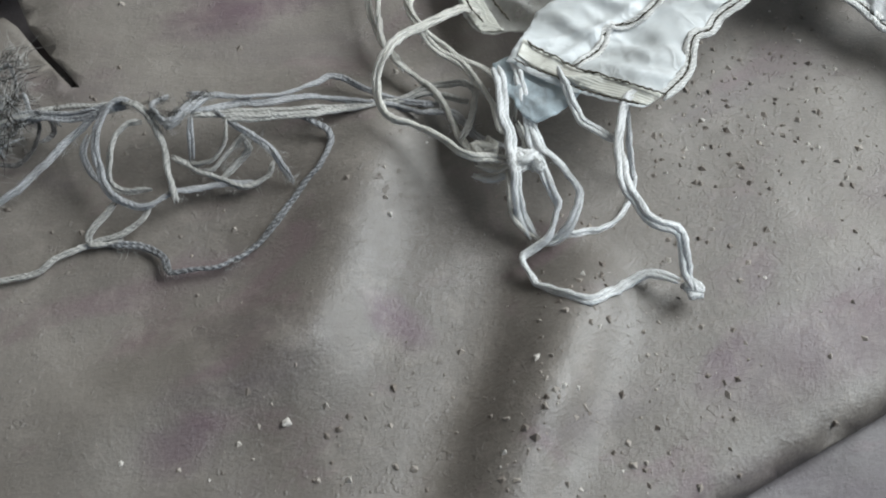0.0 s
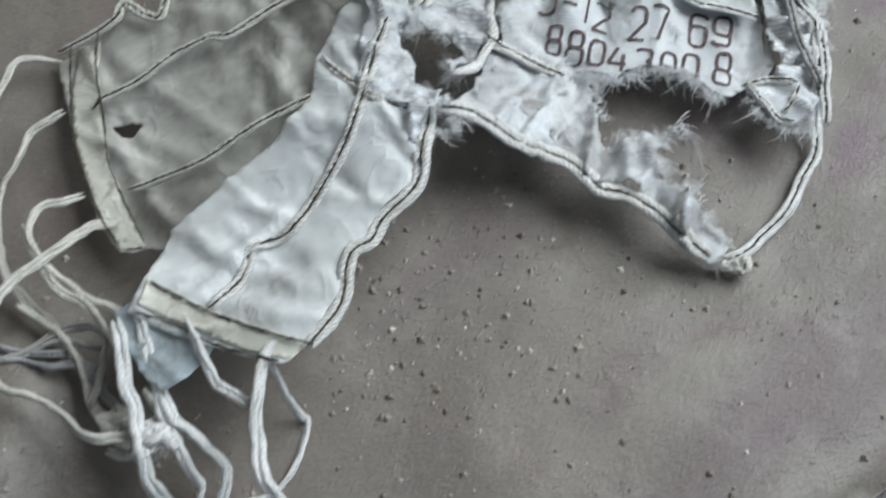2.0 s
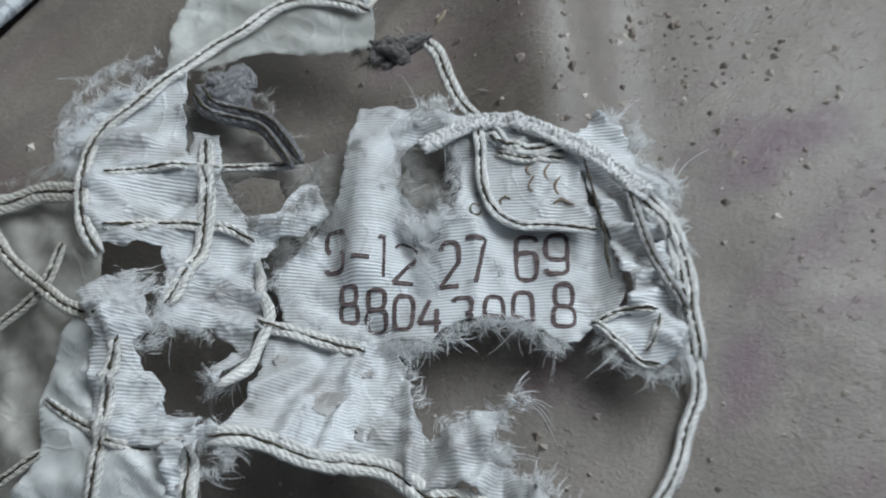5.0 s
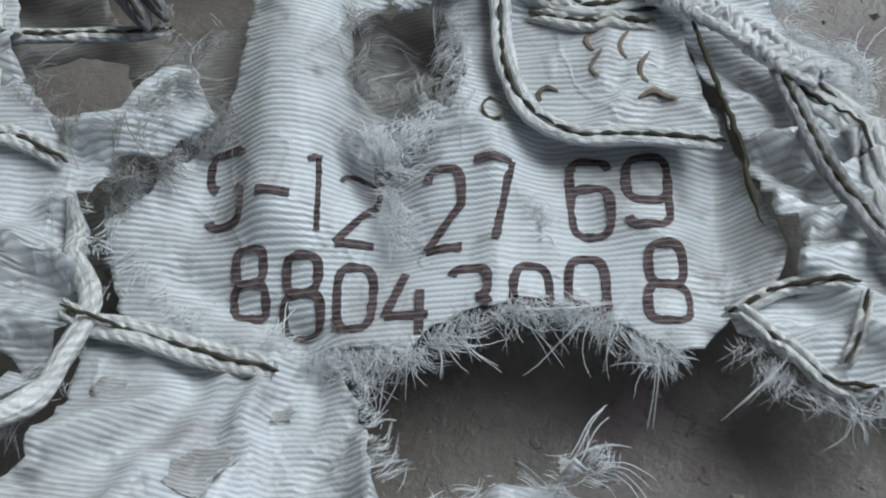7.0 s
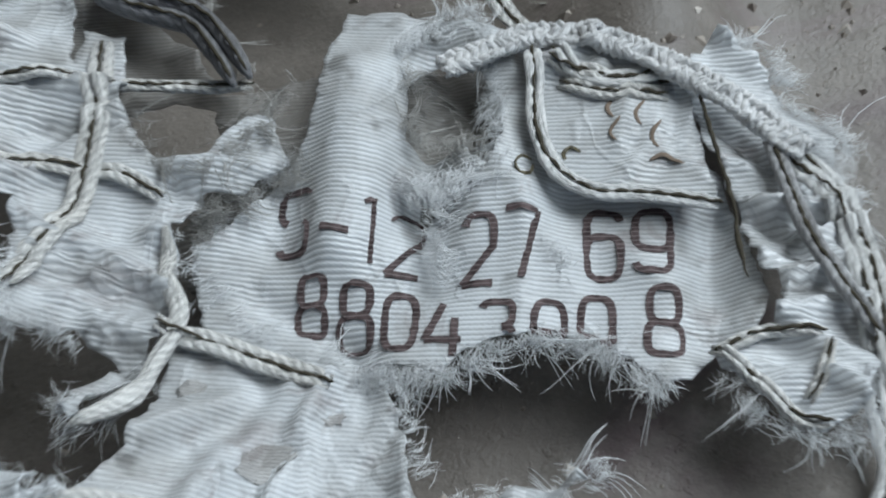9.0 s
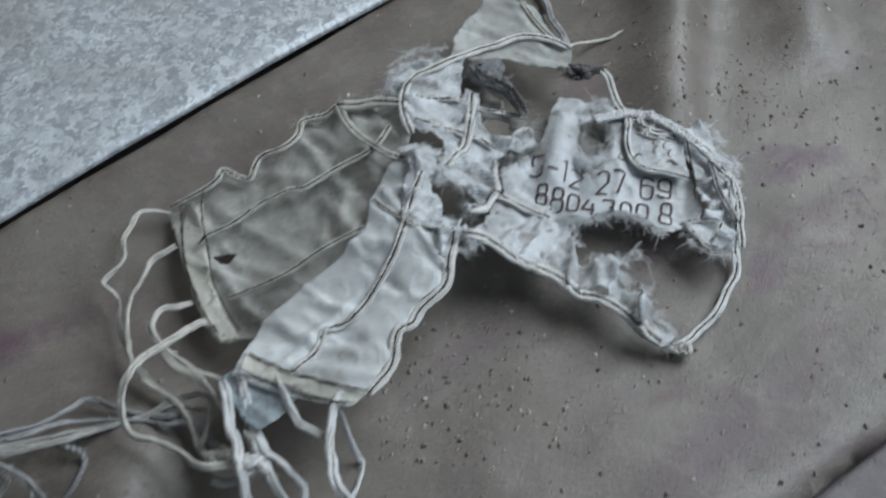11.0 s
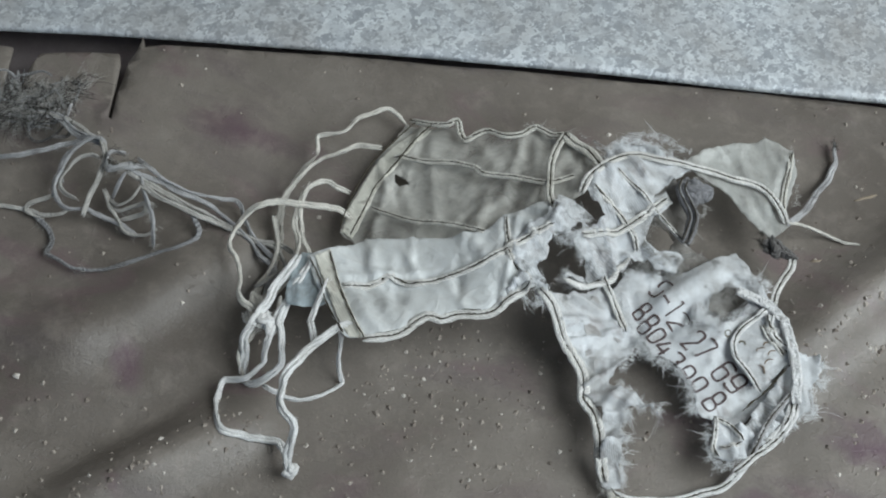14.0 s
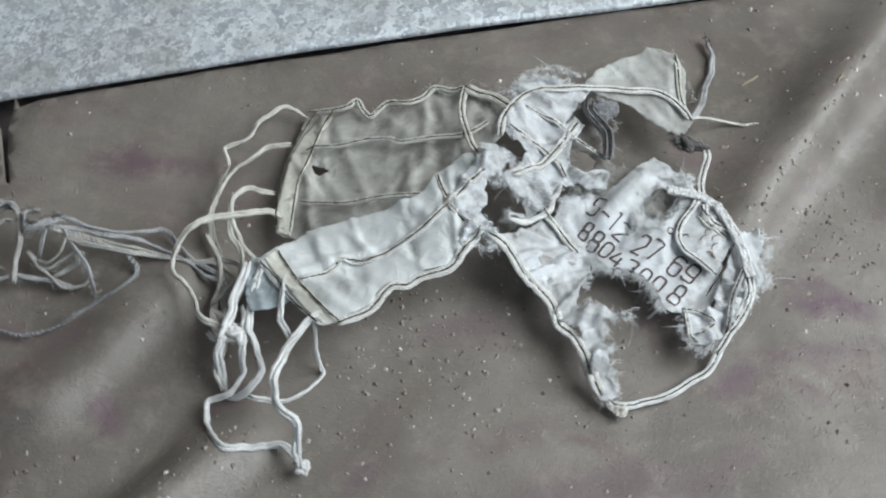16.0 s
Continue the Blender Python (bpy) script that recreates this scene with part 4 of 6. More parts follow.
# edging tapes with stitching
for pts, wd, mat in (
    ([(-86.5, 85.7, 7.9), (-72.9, 83.5, 14.2), (-64.9, 84, 17.4), (-61.6, 87.9, 17.8), (-53.6, 77.3, 18.6), (-47, 85.1, 20.2), (-35.8, 82.7, 24.6), (-28.1, 86.1, 25.5), (-24.1, 92.4, 25.6), (-15.5, 89.2, 27.8), (-8.9, 90.8, 29.9)], 0.0017, DULL_TAPE),
    ([(-81.5, 57.8, 13.5), (-79.1, 59.9, 13.7), (-65.9, 60.2, 16.6), (-55.1, 61.7, 19.4), (-41.3, 61.1, 23.8), (-36.7, 57.7, 25.6), (-24.7, 58.4, 29.1), (-6.3, 58.3, 34.2), (4.6, 64.6, 37)], 0.0015, DULL_TAPE),
    ([(-79.3, 28.6, 13.2), (-70.8, 27, 15.5), (-59.3, 24, 20.3), (-46, 24.5, 24.8), (-33, 25.1, 29.1), (-21.2, 24.1, 32.9)], 0.0014, DULL_TAPE),
    ([(-8.8, 90.2, 31), (-9.5, 80, 31.4), (-7.3, 66.5, 33.5), (-3.2, 54.3, 36.6), (4.1, 40.1, 41.1)], 0.0018, DULL_TAPE),
    ([(-9.6, 89.9, 30.8), (-2.9, 85.4, 31.9), (4, 82.7, 32.9), (14, 74.4, 36.6)], 0.0030, DULL_TAPE),
    ([(-68.2, -22.3, 26), (-59.1, -18.1, 25), (-54.4, -14.1, 24.1), (-52, -9.7, 23.6), (-40.7, -9.5, 24.5), (-31.4, -3.9, 26.9), (-18.7, 5.6, 32.4), (-8.7, 15.3, 35), (-0.1, 27.4, 36.5), (6.2, 33.8, 39.2)], 0.0019, TAPE),
    ([(-47.5, -44.5, 30.6), (-35.9, -37, 29.5), (-31.6, -30.4, 29.5), (-27, -23.7, 29.5), (-21.2, -22.1, 29.3), (-15.8, -17, 29.1), (-4.2, -12.1, 29.9), (0.9, -3.7, 31.4), (7.3, 5.1, 31.7)], 0.0024, TAPE),
    ([(10.8, 6.9, 31.7), (15.9, 4.5, 30.3), (22.6, -1.2, 26.5), (29.5, -8.5, 20.8), (40, -15.8, 15.7), (44.6, -26.7, 14.7), (50.9, -30.9, 14.2), (56.3, -39.5, 13.3), (59.3, -47.1, 11.9), (64.7, -55.1, 8.7)], 0.0026, TAPE),
    ([(-14.7, 32.9, 35), (-9.5, 21.8, 35.4), (-6.1, 14.6, 35.5), (0.6, 9.6, 33.7), (7.2, 6.2, 32.2)], 0.0013, TAPE),
    ([(10.7, 56.3, 37.8), (11.1, 64.3, 39.4), (14, 74.4, 36.6), (23.2, 88.3, 33.3), (34.8, 92.2, 31.3), (47.8, 97.2, 27.8), (63.8, 100.8, 23.3), (79.8, 104, 20.5), (90.7, 97.4, 20), (96.8, 90.1, 19)], 0.0020, TAPE),
    ([(45, 74.8, 27.7), (39.9, 64.9, 27.7), (33.8, 54.8, 27.3), (28.6, 48, 27.1), (22.5, 44.4, 28.7), (17.6, 40, 32.4)], 0.0023, TAPE),
    ([(20.1, 77.6, 33.6), (26.7, 75, 32.1), (33.3, 71.6, 29.3), (44.9, 66, 26.1), (53.1, 61.3, 24.9), (61, 57.9, 23.1)], 0.0011, TAPE),
    ([(14.8, 62, 38.3), (20.4, 59.9, 34.4), (28.9, 57.5, 28.1), (37.7, 52, 26.2), (41.6, 45.8, 24.7)], 0.0015, TAPE),
    ([(32.9, 28, 19.7), (38.4, 23.4, 18.5), (42.8, 18.6, 16.7), (49.5, 10.8, 15.3)], 0.0018, TAPE),
    ([(102.9, 47.5, 17), (100, 39.8, 17.4), (96, 33.5, 17.7), (93.8, 28, 17.4), (93.4, 22.7, 16.6), (96, 18.1, 15.7), (100.8, 14.5, 15.1), (110.1, 6.5, 14.8)], 0.0015, WHITE_CORD),
    ([(103.9, 41.8, 17.1), (105.8, 35.6, 17.2), (110.5, 31.3, 16.8), (118.9, 28.5, 16)], 0.0016, WHITE_CORD),
    ([(104, 75.4, 16.9), (105.2, 69.1, 16.7), (104.2, 62.2, 15.8), (102.8, 54.9, 14.7), (103.6, 48.2, 14.5)], 0.0019, TAPE),
    ([(88.5, 129.2, 19.2), (90.3, 114.2, 19.1), (92.6, 100.2, 19), (96.9, 90.3, 18)], 0.0014, DULL_TAPE),
    ([(124.2, 9, 11), (124.4, -1.8, 9.5), (121.8, -10.1, 7.5), (115, -23.2, 5.5), (109.3, -35.5, 4), (102.4, -41.3, 3.2), (92, -49.1, 3), (78.1, -55.4, 3), (67.5, -56, 3)], 0.0019, WHITE_CORD),
    ([(125.8, 8, 12.2), (125.8, -2.2, 12.5), (122.3, -12.6, 13.4), (116.9, -22.8, 14.3), (111, -33.6, 14.6)], 0.0017, WHITE_CORD),
):
    tape("edging_tape", canopy, pts, wd, 0.0006 if wd < 0.0025 else 0.0008, mat)
for pts in ([(102.1, 39.6, 15.3), (107.1, 34.2, 15.1), (111.8, 30.3, 14.6), (116.5, 27.6, 14.0)], [(101.9, 36.3, 15.4), (106.7, 31.1, 14.9), (114.7, 26.0, 13.9)]):
    tape("edging_tape", canopy, pts, 0.0015, 0.0007, TAPE)
tape("edging_tape", canopy, [(39.8, 40.3, 23.5), (36.9, 34.8, 21.2), (35.7, 29.1, 20.4), (29.3, 22.7, 22.1), (25.8, 19.2, 24.2), (18.2, 16.6, 29.4)], 0.0016, 0.0013, TAPE, sew=False)
panel("end_band", canopy, [(-80.8, 85.4), (-72.9, 82.9), (-76.8, 73.2), (-79.9, 52.9), (-82.3, 40.9), (-81.9, 26.9), (-80.2, 10.3), (-87.2, 13.6), (-89.9, 25.1), (-90, 40.4), (-89.6, 52.3), (-85.5, 73.8)], BAND, "yellowed cloth end band", (), 0.0007, rag=0.0002, over="upper_strip", seed=31.0)
panel("end_band", canopy, [(-80.5, -7.6), (-68.2, -22.6), (-55.6, -35.8), (-46.1, -43.7), (-52.5, -45.8), (-60.1, -40.3), (-72.2, -27.7), (-84.8, -14.3)], BAND, "yellowed cloth end band", (), 0.0007, rag=0.0002, over="lower_strip", seed=32.0)
for pts in ([(-81.9, 84.6, 9.8), (-84.2, 75.3, 11.2), (-89, 51.8, 14.2), (-89.6, 35.7, 14.1), (-89, 23.1, 12.7), (-86.8, 13, 13.8)], [(-71.9, 82.2, 15.9), (-76.2, 71.2, 14.6), (-79.4, 51.4, 14.6), (-81.7, 39.4, 14.6), (-81.4, 25.5, 13.6), (-79.3, 7.8, 17.8)], [(-79.9, -9.1, 26.6), (-67.7, -24, 27.2), (-55.1, -37.1, 31), (-45.7, -44.9, 31.6)], [(-86.8, -15.3, 27.6), (-77.7, -23.6, 27.3), (-69.4, -33.7, 28.6), (-55.4, -45.9, 31.5)], [(119.1, 25.9, 15.6), (116.6, 18.5, 14.9), (113.9, 11.3, 14.7), (111.6, 4.8, 14.7), (108.2, -1.5, 14.9), (106.1, -6.5, 15.1)]):
    stitch(canopy, pts, 0.00036)
tape("scorched_seam", canopy, [(123.8, 14.5, 14.5), (120.9, 5.6, 14.5), (117.5, -4.9, 15.1), (116.1, -14.6, 15.8), (115.1, -22.6, 16.3)], 0.0014, 0.0009, GREY_CORD)
braid("braided_cord", canopy, [(87.1, 46.2, 20.6), (94.1, 46.1, 19.4), (101.7, 45.4, 18.6), (108.6, 40.9, 18.6), (113.9, 34.2, 18.4), (118.4, 26.4, 17.2), (121.8, 19.6, 16), (123.9, 11.1, 15.3), (125.4, 6.3, 15.2)], 0.0025, 0.0013, BRAID, "thick white braided cord")
tape("scorched_rope", canopy, [(49.5, 85.9, 30.3), (49.4, 81.1, 30.2), (52.9, 76.3, 29.2), (57.9, 71.4, 28.1), (59.3, 63.9, 27.7), (59.7, 56.4, 27.2)], 0.0028, 0.0015, CHAR_CORD, "blackened twisted rope", both=True)
for pts in ([(96, -12.4, 14.2), (100.9, -13.2, 14.1), (104.9, -14.2, 14.1), (110.5, -18.3, 14.2)], [(96.2, -12.1, 13.2), (98.2, -16, 13.3), (99.5, -21.9, 13.5), (100.4, -27.1, 13.5), (102.8, -29.1, 13.5)], [(110.2, -19.8, 14.2), (106, -23.6, 14.5), (102.5, -25.3, 14.5)]):
    tape("torn_seam", canopy, pts, 0.0011, 0.0007, TAPE)
cord("scorched_end", canopy, [(90.2, 81.7, 17.7), (92.9, 77.9, 17.3), (97.3, 76.8, 17.1), (104, 75.4, 16.9)], 0.0024, BLACK_CORD, "charred black cord end", 2)

for lx, ly in ((89.9, 26.5), (96.9, 23.9)):
    lz = 1000 * drape(lx / 1000, ly / 1000) + 2.5
    cord("thread_loop", canopy, [(lx + 1.5 * math.cos(a), ly + 1.2 * math.sin(a), lz + 0.6 * math.sin(a)) for a in (0.0, 1.2, 2.4, 3.6, 4.8, 5.8)], 0.00032, OLIVE_CORD, "small loop of olive thread")

# loose cords of the cloth
for pts, r, mat in (
    ([(96.9, 90.3, 18), (101.8, 105.2, 10), (105.3, 125.3, 4), (108.5, 140.6, 3), (104.8, 156.2, 4)], 0.0016, GREY_CORD),
    ([(96.9, 91.7, 18), (105.1, 98.5, 10), (115.2, 102, 4), (130.1, 101.4, 3)], 0.0013, CREAM_CORD),
    ([(59.3, -44.4, 8), (63.4, -51.1, 6), (67.3, -56, 5), (71.7, -60.7, 3)], 0.0021, CREAM_CORD),
    ([(-86.9, 84, 7), (-94, 87.9, 7.6), (-99.6, 87.9, 8.2), (-105.1, 81, 9.3), (-109.3, 74.7, 10), (-111.6, 65.7, 10), (-117.8, 61.9, 9.7), (-121.5, 59.5, 9.1), (-119.6, 53.9, 8.6), (-117.2, 48.8, 8)], 0.0013, CREAM_CORD),
    ([(-117.2, 48.8, 8), (-121.4, 38.3, 6.6), (-120.8, 22.6, 5.6), (-116.8, 10.5, 5), (-111, -1.5, 5), (-107.7, -14.7, 6.7), (-106, -29.1, 8.6), (-101, -42.6, 10)], 0.0013, CREAM_CORD),
    ([(-90.2, 63.1, 11), (-101.7, 59.2, 11.8), (-108.1, 50.6, 12), (-115.9, 41.5, 11), (-119.6, 29.8, 9.3), (-120.5, 19.5, 7.7), (-116.3, 6.7, 6)], 0.0016, CREAM_CORD),
    ([(-91.7, 32.2, 12), (-97.2, 32, 13.8), (-103.8, 32.6, 15.5), (-109, 25.9, 16), (-106.8, 13.2, 16), (-99.9, 1.6, 15.6), (-91.8, -6.8, 14.8), (-87.8, -17.2, 13.8), (-88.6, -28, 12)], 0.0014, CREAM_CORD),
    ([(-85, 21.6, 10), (-92.6, 20.7, 14), (-105.4, 15.2, 18), (-116.7, 10.3, 20), (-124, 5, 20), (-128.8, -1.4, 16), (-129.4, -10.5, 14), (-126.6, -17.2, 14), (-119.6, -22.7, 14), (-113.7, -31.7, 16), (-108.9, -40.2, 18), (-97.4, -45.2, 18)], 0.0017, CREAM_CORD),
    ([(-93.1, -14.5, 26), (-93.1, -22.1, 26), (-94.8, -31.7, 24), (-95.4, -41.4, 22), (-97.1, -50.7, 20), (-98.7, -56.3, 16), (-97.8, -60, 8), (-95.2, -67, 4)], 0.0022, WHITE_CORD),
    ([(-86.3, -12.9, 27), (-87.1, -25.4, 25), (-86.9, -34.7, 22), (-88.7, -44.2, 20), (-88.1, -57.2, 16), (-86.8, -63.7, 12), (-92, -70.4, 8), (-98.3, -73.2, 5), (-100.5, -74.5, 4), (-99.4, -82.3, 3), (-93.3, -91.4, 3), (-87.5, -96.2, 3), (-79.4, -94.4, 3), (-70.5, -90.3, 4), (-62.8, -91.6, 6), (-58, -97.7, 8)], 0.0018, WHITE_CORD),
    ([(-87, -35.9, 22), (-86.4, -45.9, 20), (-81.5, -53.8, 18), (-79.1, -61.7, 14), (-83.6, -67.6, 10), (-88, -70.3, 6), (-93.4, -70.1, 4)], 0.0018, WHITE_CORD),
    ([(-74.3, -22.3, 29), (-73.8, -29.4, 28.2), (-73.9, -35.2, 26.8), (-72.8, -43, 26), (-68.3, -48.8, 26), (-64.8, -53.2, 26)], 0.0016, WHITE_CORD),
    ([(-50.7, -40.9, 30), (-57.9, -42.3, 30), (-64.3, -53.3, 29), (-68.3, -65.3, 29), (-69.3, -73.6, 29), (-65.6, -82.9, 27), (-58.5, -87.1, 24), (-57.1, -93.2, 18), (-56.8, -97.9, 12), (-55.2, -101.8, 9)], 0.0021, WHITE_CORD),
    ([(-57.9, -42.3, 30), (-57.5, -51, 10.3), (-55.5, -53.3, -1.6), (-62.2, -63.1, -6.3), (-71.5, -68.4, -9.5), (-85.6, -67.4, -2.4)], 0.0015, WHITE_CORD),
    ([(-97.5, -46.4, 14), (-99.5, -58, 9), (-97, -63.8, 5), (-93.8, -68.5, 4)], 0.0016, CREAM_CORD),
    ([(-107.9, -41.4, 8), (-102.7, -45.8, 9.5), (-97.3, -46.1, 12), (-91.5, -45.4, 15), (-89.3, -44.8, 18)], 0.0016, WHITE_CORD),
    ([(-106.2, -38.7, 10), (-100.5, -44.3, 12.2), (-93.9, -43.9, 15.5), (-90.3, -40.7, 19), (-91.3, -34.6, 22)], 0.0016, CREAM_CORD),
    ([(-110.4, 28.7, 16), (-109.5, 18.1, 16), (-106.8, 7.1, 16), (-100.8, -2.1, 16), (-96.4, -13.1, 16), (-94.9, -23.4, 16.3), (-95.9, -34.9, 18)], 0.0015, CREAM_CORD),
    ([(-119, 9.4, 10), (-113.6, 0.7, 8), (-108.7, -9.3, 8), (-107.5, -18.1, 8), (-107.3, -28.7, 10), (-104.6, -39.5, 12)], 0.0016, CREAM_CORD),
):
    cord("cord", canopy, pts, r, mat)
    tagged(fray("cord_fuzz", canopy, pts, (0.1, -0.3, 0), FIBRE, 45, 0.0022, r * 0.6, 0.0, "", 0.00004, 3), kind="stuff")


def knot(name, parent, x, y, z, size, mat, turns=3, label=""):
    """A tight knot of a few loops."""
    SEED[0] += 1
    bm = bmesh.new()
    for k in range(turns):
        pts = []
        for i in range(7):
            q = Vector((random.gauss(0, 1), random.gauss(0, 1), random.gauss(0, 0.6)))
            q = q.normalized() * size * random.uniform(0.7, 1.15)
            pts.append(((x + q.x) * 1000, (y + q.y) * 1000, (z + 0.7 * q.z) * 1000))
        sweep(bm, settle(smooth_path(pts, size * 0.3), size * 0.3), size * 0.34, size * 0.28, 8, 0.2)
    return part(name, bm, mat, parent, label)


knot("knot", canopy, -0.0553, -0.1005, 0.007, 0.0032, WHITE_CORD, 3, "frayed white knot at the cord's end")
knot("knot", canopy, -0.092, -0.047, 0.018, 0.0050, WHITE_CORD, 4, "knot that gathers the white cords")
knot("knot", canopy, -0.102, -0.036, 0.014, 0.0040, CREAM_CORD, 3, "knot that gathers the white cords")
knot("scorched_tangle", canopy, *(0.0548, 0.0837, 0.028), 0.0060, CHAR_CORD, 5, "blackened cloth tangle")
knot("scorched_knot", canopy, *(0.0953, 0.0762, 0.0171), 0.0042, BLACK_CORD, 5, "charred black knot")
knot("knot", canopy, 0.073, -0.060, 0.005, 0.0026, CREAM_CORD, 3, "knotted cloth tip")

